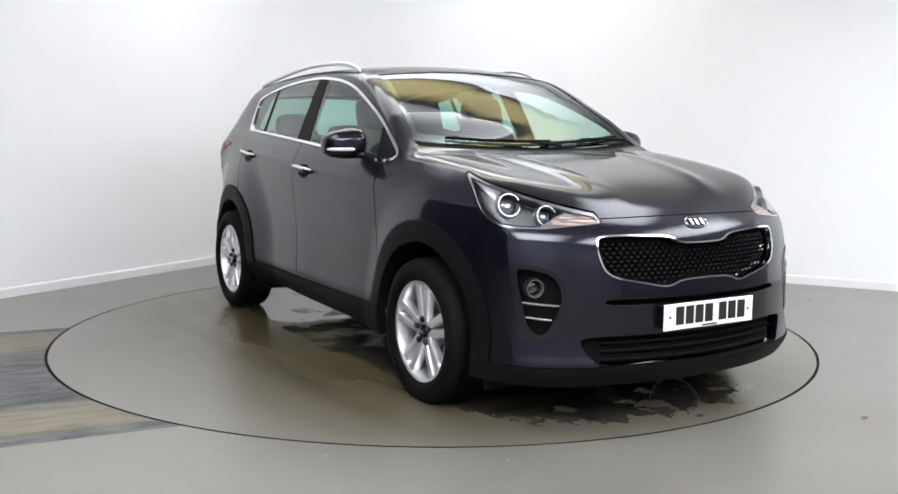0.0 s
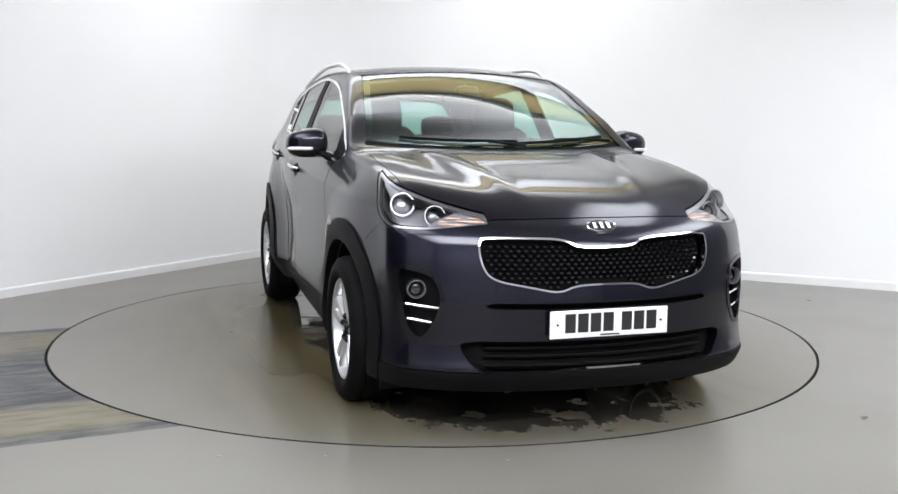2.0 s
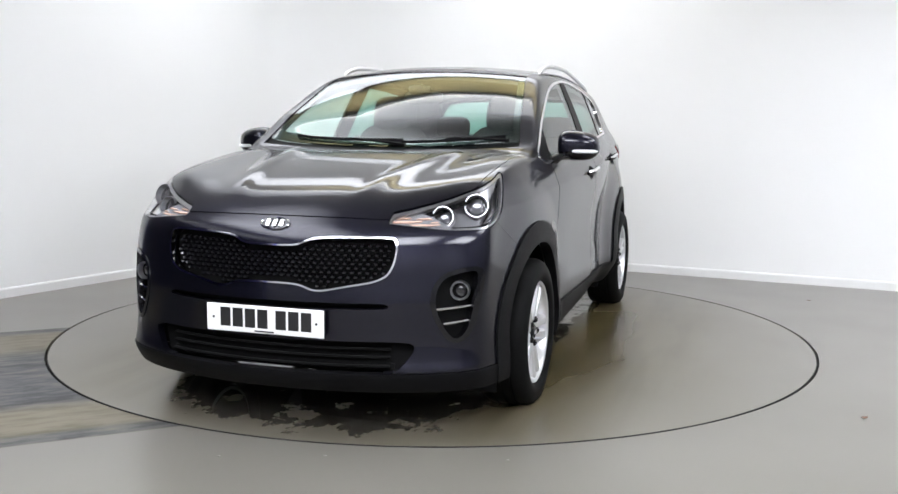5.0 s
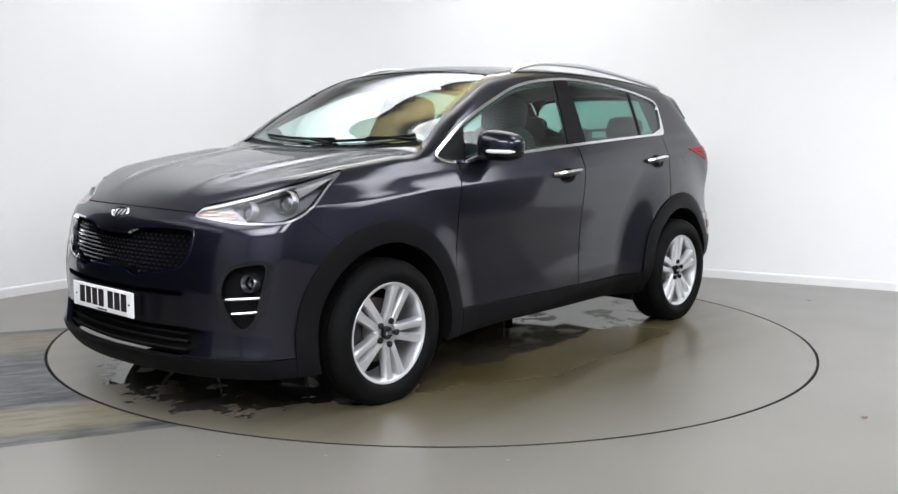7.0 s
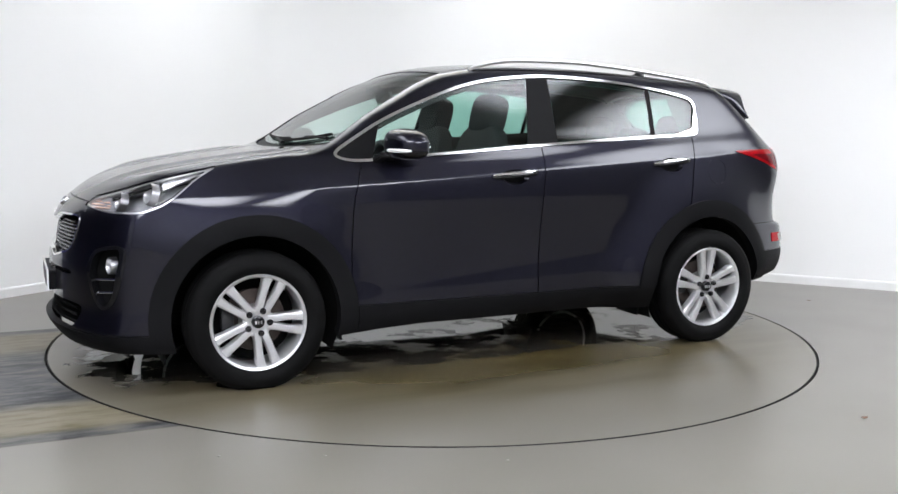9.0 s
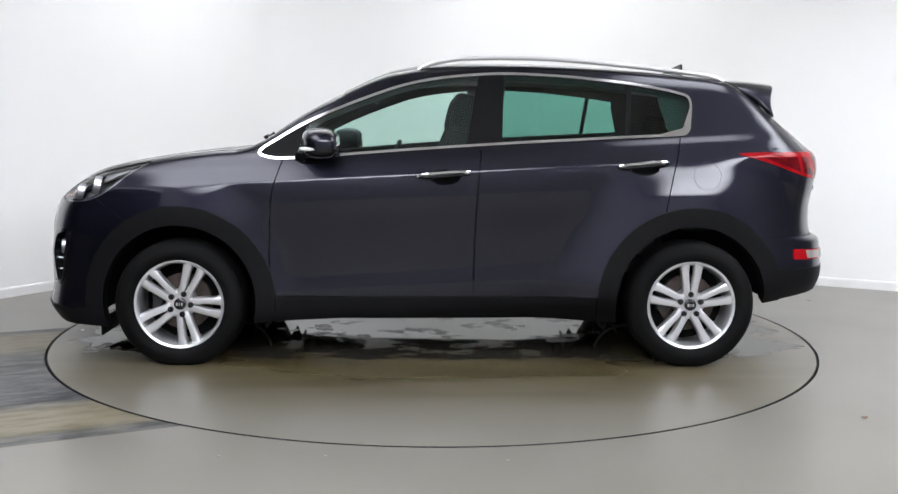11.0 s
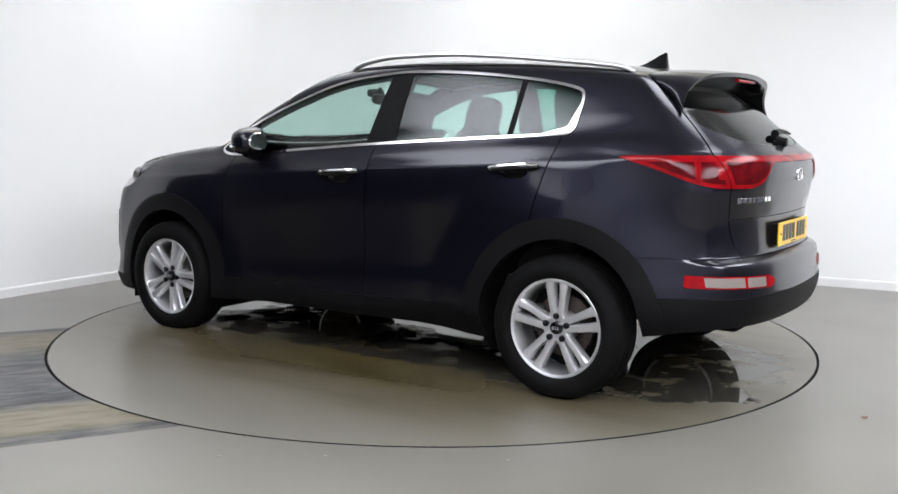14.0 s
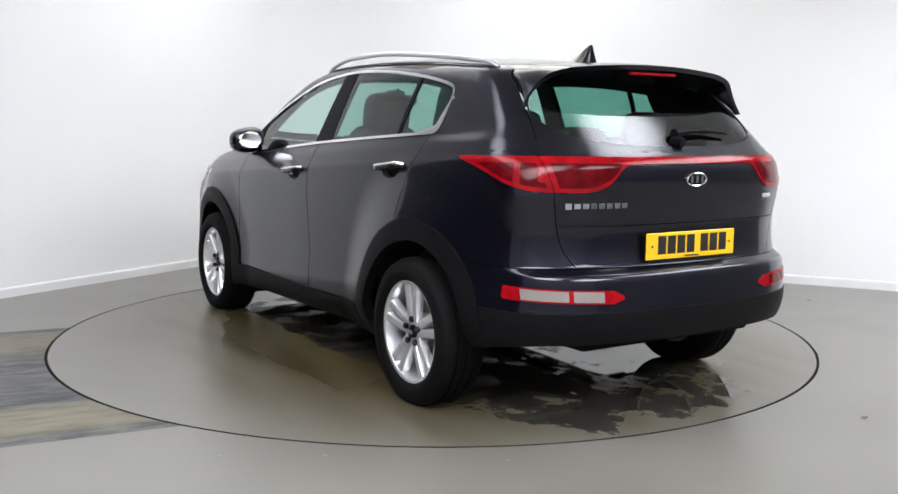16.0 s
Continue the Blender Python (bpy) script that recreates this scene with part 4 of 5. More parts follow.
    part("brake_caliper", bm, TRIM, wheel)
    return wheel


def build_underside(car):
    bm = bmesh.new()
    box(bm, 0, 0, 0.33, 1.72, 1.50, 0.06, 0.02)
    box(bm, 1.6, 0, 0.29, 1.0, 1.02, 0.06, 0.02)
    box(bm, -1.5, 0, 0.36, 1.1, 1.0, 0.06, 0.02)
    part("underbody", bm, DARK, car, "black underbody")
    for (wx, wz) in WHEELS:
        for s in (1, -1):
            bm = bmesh.new()
            a0, a1 = (-8, 206) if wx > 0 else (-26, 178)
            lathe(bm, [(ARCH_R + 0.012, 0.50 * s), (ARCH_R + 0.012, 0.86 * s)], 40, centre=(wx, 0, wz), a0=a0, a1=a1)
            lathe(bm, [(0.0, 0.50 * s), (ARCH_R + 0.012, 0.50 * s)], 40, centre=(wx, 0, wz), a0=a0, a1=a1)
            part("wheel_arch_liner", bm, DARK, car)
    for s in (1, -1):
        bm = bmesh.new()
        box(bm, 0.905, 0.72 * s, 0.215, 0.012, 0.2, 0.07, 0.003, Matrix.Rotation(0.15, 4, "Y"))
        part("air_deflector", bm, CLAD, car)
        bm = bmesh.new()
        box(bm, -0.905, 0.72 * s, 0.225, 0.012, 0.2, 0.10, 0.003, Matrix.Rotation(-0.2, 4, "Y"))
        part("air_deflector", bm, CLAD, car)
        bm = bmesh.new()
        box(bm, 1.76, 0.70 * s, 0.185, 0.012, 0.26, 0.09, 0.003)
        part("air_deflector", bm, CLAD, car)


def motions():
    off = Vector((-0.001, 0.049, 0))
    walk(turntable, [(t, pose(0, 0, 0, 0, 0, a)) for t, a in TURN])
    walk(car, [(t, pose(0, 0, 0, 0, 0, a) @ Matrix.Translation(off)) for t, a in TURN])


# ---------------------------------------------------------------- fittings of the car
def on_skin(origin, way, start=0.0, reach=2.0):
    """Where a ray from inside the body leaves its skin, and the normal there."""
    o, d = np.array(origin, float), np.array(way, float)
    lo, hi = start, reach
    for _ in range(20):
        mid = (lo + hi) / 2
        if skin((o + d * mid)[None])[0] < 0:
            lo = mid
        else:
            hi = mid
    p = o + d * lo
    return Vector(p), Vector(skin_normals(p[None])[0])


def side_point(x, z, s=1):
    p, n = on_skin((x, 0, z), (0, 1, 0))
    return Vector((p.x, p.y * s, p.z)), Vector((n.x, n.y * s, n.z))


def front_point(y, z):
    return on_skin((1.0, y, z), (1, 0, 0))


def rear_point(y, z):
    return on_skin((-1.0, y, z), (-1, 0, 0))


def top_point(x, y):
    return on_skin((x, y, 0.9), (0, 0, 1))


HANDLES = ((-0.030, 0.997, 0.132), (-1.070, 1.052, 0.130))


def cup(i):
    hx, hz, hl = HANDLES[i]
    return lambda x, y, z: np.maximum(np.hypot((x - hx + 0.005) / 0.080, (z - hz + 0.006) / 0.040) - 1, 0.5 - y) * 0.04


def add_handles(car):
    net = SKIN_NET
    for i in (0, 1):
        hx, hz, hl = HANDLES[i]
        V, T = clip(net, [cup(i)])
        N = skin_normals(V)
        r = np.clip(np.hypot((V[:, 0] - hx + 0.005) / 0.080, (V[:, 2] - hz + 0.006) / 0.040), 0, 1)
        for s in (1, -1):
            P = V - N * (0.052 * (1 - r ** 2.6))[:, None]
            P = P * np.array([1, s, 1])
            mesh_object("handle_recess", P, T if s > 0 else T[:, ::-1], PAINT, car)
            pts, rad = [], []
            for k in range(13):
                u = -1 + 2 * k / 12
                p, n = side_point(hx + u * hl, hz + 0.003 - 0.010 * u, s)
                pts.append(p + n * (0.024 * (1 - abs(u) ** 5) + 0.004))
                rad.append(0.0165 * (1 - 0.45 * abs(u) ** 4))
            bm = bmesh.new()
            tube(bm, pts, rad, 10)
            grip = part("door_handle", bm, GLOSS, car, "gloss black door handle with a chrome top strip")
            bm = bmesh.new()
            tube(bm, [q + Vector((0, s * 0.006, 0.010)) for q in pts], [q * 0.62 for q in rad], 8)
            part("chrome_strip", bm, CHROME, grip, "chrome strip")


def add_mirrors(car):
    for s in (1, -1):
        bm = bmesh.new()
        bmesh.ops.create_uvsphere(bm, u_segments=40, v_segments=24, radius=1)
        for v in bm.verts:
            x, y, z = v.co
            f = lambda a, p: math.copysign(abs(a) ** p, a)
            x, y, z = f(x, 0.72), f(y, 0.70), f(z, 0.72)
            taper = 1 - 0.12 * y
            v.co = Vector((0.590 - 0.02 * y + (0.098 * x if x > 0 else 0.082 * x) * taper, s * (0.940 + 0.105 * y), 1.157 + 0.076 * z * taper - 0.012 * y * 0.5))
        low = bm.copy()
        bmesh.ops.bisect_plane(bm, geom=bm.verts[:] + bm.edges[:] + bm.faces[:], plane_co=(0, 0, 1.128), plane_no=(0, 0, 1), clear_inner=True)
        bmesh.ops.bisect_plane(low, geom=low.verts[:] + low.edges[:] + low.faces[:], plane_co=(0, 0, 1.126), plane_no=(0, 0, 1), clear_outer=True)
        shell = part("door_mirror", bm, PAINT, car, "body-coloured door mirror with a gloss black foot")
        part("mirror_foot", low, GLOSS, shell)
        bm = bmesh.new()
        pts = []
        for k in range(9):
            u = -0.15 + 1.08 * k / 8
            z = 1.131
            w = math.sqrt(max(0, 1 - abs(u) ** 2.6))
            pts.append((0.590 - 0.02 * u + 0.101 * w ** 0.8 * (1 - 0.12 * u) + 0.0005, s * (0.940 + 0.1065 * u), z - 0.002 * k / 8))
        tube(bm, pts, [0.005] + [0.009] * 7 + [0.004], 8)
        part("mirror_indicator", bm, INK_WHITE, shell, "white side repeater lens")
        bm = bmesh.new()
        lathe(bm, [(0.0, 0.0), (0.9, 0.0), (1.0, 0.006)], 32, "x")
        for v in bm.verts:
            v.co = Vector((0.504 + v.co.x, s * (0.945 + v.co.y * 0.072), 1.157 + v.co.z * 0.050))
        part("mirror_glass", bm, CHROME, shell, "mirror glass")
        bm = bmesh.new()
        p, n = side_point(0.70, 1.085, s)
        tube(bm, [p - n * 0.01, p + n * 0.03 + Vector((-0.01, 0, 0.004)), (0.62, s * 0.90, 1.105), (0.60, s * 0.93, 1.12)], [0.045, 0.035, 0.034, 0.03], 12, 0.62)
        part("mirror_arm", bm, GLOSS, shell)


def add_rails(car):
    rail = curve([(-1.56, 1.515), (-1.50, 1.540), (-1.387, 1.558), (-1.087, 1.590), (-0.785, 1.616), (-0.48, 1.630), (-0.174, 1.626), (0.0, 1.603), (0.075, 1.580), (0.12, 1.556)])
    for s in (1, -1):
        pts = []
        for x in np.linspace(0.11, -1.55, 44):
            y = 0.615 - 0.03 * max(0, -x - 0.6) - 0.02 * max(0, x + 0.2)
            pts.append((x, s * y, float(rail(np.array([x]))[0]) - 0.012))
        bm = bmesh.new()
        tube(bm, pts, [0.008] + [0.0125] * 42 + [0.008], 10, 1.0)
        part("roof_rail", bm, SILVER, car, "satin silver roof rail")
        bm = bmesh.new()
        foot = []
        for x in np.linspace(0.09, -1.53, 40):
            y = 0.615 - 0.03 * max(0, -x - 0.6) - 0.02 * max(0, x + 0.2)
            p, n = top_point(x, y)
            foot.append((x, s * y, p.z - 0.004))
        tube(bm, foot, 0.016, 6, 0.6)
        part("rail_strip", bm, GLOSS, car)


def add_antenna(car):
    bm = bmesh.new()
    rows = []
    for x, w, h in ((-1.325, 0.012, 0.004), (-1.36, 0.027, 0.018), (-1.40, 0.033, 0.042), (-1.44, 0.034, 0.068), (-1.468, 0.033, 0.083), (-1.476, 0.032, 0.078), (-1.480, 0.030, 0.03)):
        zb = top_point(x, 0)[0].z - 0.004
        rows.append([bm.verts.new((x, w, zb)), bm.verts.new((x, w * 0.45, zb + h * 0.6)), bm.verts.new((x, 0.003, zb + h + 0.004)), bm.verts.new((x, -0.003, zb + h + 0.004)),
                     bm.verts.new((x, -w * 0.45, zb + h * 0.6)), bm.verts.new((x, -w, zb))])
    for a, b in zip(rows, rows[1:]):
        for j in range(5):
            bm.faces.new((a[j], a[j + 1], b[j + 1], b[j]))
    bm.faces.new(rows[0])
    bm.faces.new(rows[-1])
    part("aerial_fin", bm, GLOSS, car, "gloss black shark-fin aerial")


def sweep(points, steps=14):
    """A smooth space curve through points, by their number, as a list of vectors."""
    k = list(range(len(points)))
    fs = [curve([(i, p[j]) for i, p in zip(k, points)]) for j in range(3)]
    u = np.linspace(0, k[-1], steps * k[-1] + 1)
    return [Vector(q) for q in zip(*[f(u) for f in fs])]


def add_spoiler(car):
    # from the foot of the left fin up over its corner to the middle of the roof; then mirrored
    def whole(half):
        half = sweep(half)
        return half + [Vector((p.x, -p.y, p.z)) for p in reversed(half[:-1])]
    joint = []
    for x, z in ((-1.795, 1.330), (-1.730, 1.395), (-1.640, 1.470), (-1.590, 1.505)):
        p, n = side_point(x, z)
        joint.append(p + n * 0.003)
    for y in (0.50, 0.34, 0.17, 0.0):
        p, n = top_point(-1.585, y)
        joint.append(p + n * 0.003)
    edge = whole([(-1.812, 0.655, 1.322), (-1.806, 0.622, 1.375), (-1.815, 0.585, 1.425), (-1.838, 0.535, 1.468), (-1.860, 0.45, 1.494), (-1.878, 0.32, 1.508), (-1.892, 0.16, 1.517), (-1.896, 0.0, 1.520)])
    lip = whole([(-1.808, 0.640, 1.318), (-1.800, 0.606, 1.372), (-1.808, 0.568, 1.418), (-1.828, 0.520, 1.455), (-1.848, 0.44, 1.477), (-1.866, 0.31, 1.489), (-1.880, 0.16, 1.497), (-1.884, 0.0, 1.500)])
    well = whole([(-1.800, 0.630, 1.318), (-1.765, 0.600, 1.365), (-1.735, 0.560, 1.400), (-1.715, 0.500, 1.425), (-1.715, 0.42, 1.440), (-1.720, 0.30, 1.446), (-1.725, 0.15, 1.450), (-1.728, 0.0, 1.452)])
    joint = whole(joint)

    def strip(name, a, b, mat, parent, label="", bulge=0.0, n=6):
        bm = bmesh.new()
        rows = []
        for p, q in zip(a, b):
            mid = Vector((0, p.y, max(p.z - 1.3, 0.02))).normalized()
            rows.append([bm.verts.new(p.lerp(q, k / n) + mid * (bulge * math.sin(math.pi * k / n))) for k in range(n + 1)])
        for u, v in zip(rows, rows[1:]):
            for k in range(n):
                bm.faces.new((u[k], u[k + 1], v[k + 1], v[k]))
        return part(name, bm, mat, parent, label, angle=80)
    wing = strip("spoiler", joint, edge, PAINT, car, "body-coloured roof spoiler with side fins", 0.008)
    strip("spoiler_edge", edge, lip, PAINT, wing)
    strip("spoiler_underside", lip, well, GLOSS, wing, "gloss black spoiler underside")
    bm = bmesh.new()
    pts = [Vector((-1.883 + 0.05 * y * y, y, 1.482)) for y in np.linspace(-0.13, 0.13, 9)]
    tube(bm, pts, 0.011, 8, 0.7)
    part("high_brake_lamp", bm, RED, wing, "red high-level brake lamp strip")


def add_wipers(car):
    for y0, y1, x0 in ((-0.52, 0.10, 0.955), (0.02, 0.62, 0.965)):
        bm = bmesh.new()
        pts = []
        for k in range(12):
            u = k / 11
            y = y0 + (y1 - y0) * u
            x = x0 + 0.008 - 0.22 * y * y - 0.012 * u
            p, n = top_point(x, y)
            pts.append(p + n * 0.006)
        tube(bm, pts, 0.006, 6, 1.4)
        blade = part("wiper", bm, CLAD, car, "black windscreen wiper")
        bm = bmesh.new()
        ps = []
        for k in range(8):
            u = k / 7
            y = y1 + 0.03 + (-(y1 - y0) * 0.55) * u
            x = 1.005 - 0.22 * y * y - 0.055 * u
            p, n = top_point(x, y)
            ps.append(p + n * (0.008 + 0.008 * math.sin(math.pi * u)))
        tube(bm, ps, [0.013, 0.011, 0.009, 0.008, 0.008, 0.007, 0.007, 0.006], 7, 0.8)
        part("wiper_arm", bm, CLAD, blade)
    # rear wiper, parked level on the rear screen
    bm = bmesh.new()
    pts = []
    for k in range(10):
        y = 0.02 - 0.34 * k / 9
        p, n = rear_point(y, 1.205 + 0.012 * math.sin(k / 9 * 3.1) + 0.012)
        pts.append(p + n * 0.016)
    tube(bm, pts, [0.020, 0.020, 0.016, 0.014, 0.013, 0.012, 0.011, 0.010, 0.008, 0.006], 8, 1.0)
    part("rear_wiper", bm, CLAD, car, "black rear wiper")
    bm = bmesh.new()
    p, n = rear_point(0.03, 1.19)
    lathe(bm, [(0.0, -0.045), (0.020, -0.042), (0.024, -0.02), (0.026, 0.01)], 18, "x", (p.x, p.y, p.z))
    part("wiper_pivot", bm, CLAD, car)


def plate(car, x, z, mat, facing, lean, label):
    m = Matrix.Translation((x, 0, z)) @ Matrix.Rotation(radians(lean), 4, "Y")
    bm = bmesh.new()
    box(bm, 0, 0, 0, 0.008, 0.52, 0.111, 0.003, None, 1)
    for v in bm.verts:
        v.co = m @ v.co
    ob = part("number_plate", bm, mat, car, label, smooth=False)
    u = -0.196
    for k in range(7):
        w = 0.045
        bm = bmesh.new()
        box(bm, facing * 0.0046, facing * (u + w / 2), 0.004, 0.0012, w, 0.076, 0.0, None)
        for v in bm.verts:
            v.co = m @ v.co
        part("plate_character", bm, INK, ob, smooth=False)
        u += w + (0.0105 if k != 3 else 0.036)
    for q in (-0.228, 0.228):
        bm = bmesh.new()
        lathe(bm, [(0.0, 0.0062), (0.005, 0.006), (0.006, 0.003)], 12, "x")
        for v in bm.verts:
            v.co = m @ Vector((facing * v.co.x, v.co.y + q, v.co.z))
        part("plate_screw", bm, INK, ob)
    bm = bmesh.new()
    box(bm, facing * 0.0046, 0.0, -0.0465, 0.0012, 0.085, 0.006)
    for v in bm.verts:
        v.co = m @ v.co
    part("plate_footer", bm, INK, ob, smooth=False)
    bm = bmesh.new()
    box(bm, -facing * 0.022, 0, 0, 0.034, 0.50, 0.095, 0.004, None, 1)
    for v in bm.verts:
        v.co = m @ v.co
    part("plate_holder", bm, CLAD, ob, smooth=False)


def badge(car, p, n, w, h, bars):
    """An oval emblem: bright ring, dark field and plain strokes."""
    n = n.normalized()
    side = Vector((0, 0, 1)).cross(n).normalized()
    up = n.cross(side)
    m = Matrix((side, up, n)).transposed().to_4x4()
    m.translation = p
    bm = bmesh.new()
    rings = []
    for a in range(40):
        c, s_ = math.cos(a * math.pi / 20), math.sin(a * math.pi / 20)
        rings.append([bm.verts.new(m @ Vector((c * (w + d), s_ * (h + d), e))) for d, e in ((0.0, -0.004), (0.0, 0.006), (-0.003, 0.0085), (-0.006, 0.006), (-0.007, 0.002))])
    for i in range(40):
        a, b = rings[i], rings[(i + 1) % 40]
        for j in range(4):
            bm.faces.new((a[j], b[j], b[j + 1], a[j + 1]))
    ob = part("badge", bm, CHROME, car, "oval chrome-ringed emblem with plain strokes")
    bm = bmesh.new()
    bm.faces.new([bm.verts.new(m @ Vector((math.cos(a * math.pi / 20) * (w - 0.005), math.sin(a * math.pi / 20) * (h - 0.005), 0.003))) for a in range(40)])
    part("badge_field", bm, GLOSS, ob)
    for dx, bw, lean in bars:
        bm = bmesh.new()
        vs = box(bm, 0, 0, 0, bw, h * 1.05, 0.004)
        for v in vs:
            v.co = m @ (Matrix.Translation((dx, 0, 0.006)) @ Matrix.Rotation(radians(lean), 4, "Z") @ v.co)
        part("badge_stroke", bm, CHROME, ob, smooth=False)


def add_signs(car):
    plate(car, 2.224, 0.477, WHITE_PLATE, 1, 0, "white front number plate with plain black bars")
    plate(car, -2.147, 0.765, YELLOW_PLATE, -1, 0, "yellow rear number plate with plain black bars")
    strokes = ((-0.030, 0.014, 0), (0.0, 0.014, 0), (0.030, 0.014, 0))
    p, n = front_point(0.0, 0.852)
    badge(car, p, n, 0.066, 0.031, strokes)
    p, n = rear_point(0.0, 1.038)
    badge(car, p, n, 0.060, 0.030, strokes)
    for k in range(8):          # model name, as plain bright bars
        y = 0.605 - 0.0345 * k
        p, n = rear_point(y, 0.938)
        bm = bmesh.new()
        vs = box(bm, 0, 0, 0, 0.005, 0.027, 0.026 if k == 0 else 0.021, 0.001, None, 1)
        m = Matrix.Translation(p + n * 0.003) @ Matrix.Rotation(math.atan2(n.y, n.x), 4, "Z")
        for v in vs:
            v.co = m @ v.co
        part("name_bar", bm, CHROME, car, "plain bright name bar", smooth=False)
    p, n = rear_point(-0.52, 0.955)
    bm = bmesh.new()
    vs = box(bm, 0, 0, 0, 0.005, 0.075, 0.018, 0.002, None, 1)
    m = Matrix.Translation(p + n * 0.003) @ Matrix.Rotation(math.atan2(n.y, n.x), 4, "Z")
    for v in vs:
        v.co = m @ v.co
    part("trim_badge", bm, SILVER, car, smooth=False)


def add_grille(car):
    bm = bmesh.new()
    w, h, d = 0.0150, 0.0092, 0.013
    ringv = [bm.verts.new((0, w * math.cos(a), h * math.sin(a))) for a in np.radians(np.arange(0, 360, 60))]
    mid = [bm.verts.new((d, v.co.y * 0.55, v.co.z * 0.55)) for v in ringv]
    for i in range(6):
        bm.faces.new((ringv[i], ringv[(i + 1) % 6], mid[(i + 1) % 6], mid[i]))
    bm.faces.new(mid)
    me = bpy.data.meshes.new("grille_stud")
    bm.to_mesh(me)
    bm.free()
    me.materials.append(GLOSS)
    holder = bpy.data.objects["grille_backing"]
    for row in range(12):
        z = 0.602 + row * 0.0185
        for k in range(-17, 18):
            y = (k + 0.5 * (row % 2)) * 0.031
            if GRILLE(np.array([2.1]), np.array([abs(y)]), np.array([z]))[0] > -0.018:
                continue
            p, n = front_point(y, z)
            ob = new("grille_stud", me)
            ob.parent = holder
            ob.matrix_basis = Matrix.Translation(p - n * 0.040) @ Matrix.Rotation(math.atan2(n.y, n.x), 4, "Z")
    # lower intake slats
    for z in (0.315, 0.345, 0.375):
        bm = bmesh.new()
        pts = []
        for y in np.linspace(-0.50, 0.50, 15):
            p, n = front_point(y, z)
            pts.append(p - n * 0.032)
        tube(bm, pts, 0.010, 6, 0.6)
        part("intake_slat", bm, DARK, bpy.data.objects["intake_backing"])


def round_lamp(car, name, p, n, r, label):
    """A projector: dark bowl, bright ring and a domed clear lens."""
    m = n.to_track_quat("X", "Z").to_matrix().to_4x4()
    m.translation = p
    bm = bmesh.new()
    lathe(bm, [(r * 0.78, -0.03), (r * 0.80, 0.0), (r * 0.86, 0.005), (r * 0.93, 0.005), (r * 0.96, 0.0), (r, -0.03)], 36, "x")
    for v in bm.verts:
        v.co = m @ v.co
    ob = part(name, bm, RING, car, label)
    bm = bmesh.new()
    lathe(bm, [(0.0, -0.018), (r * 0.3, -0.017), (r * 0.55, -0.022), (r * 0.72, -0.032), (r * 0.80, -0.02)], 30, "x")
    for v in bm.verts:
        v.co = m @ v.co
    part("lamp_lens", bm, material(name + "_lens", (0.16, 0.16, 0.17) if name != "fog_lamp" else (0.03, 0.03, 0.03), 0.06, metal=0.5, coat=0.6), ob)
    return ob


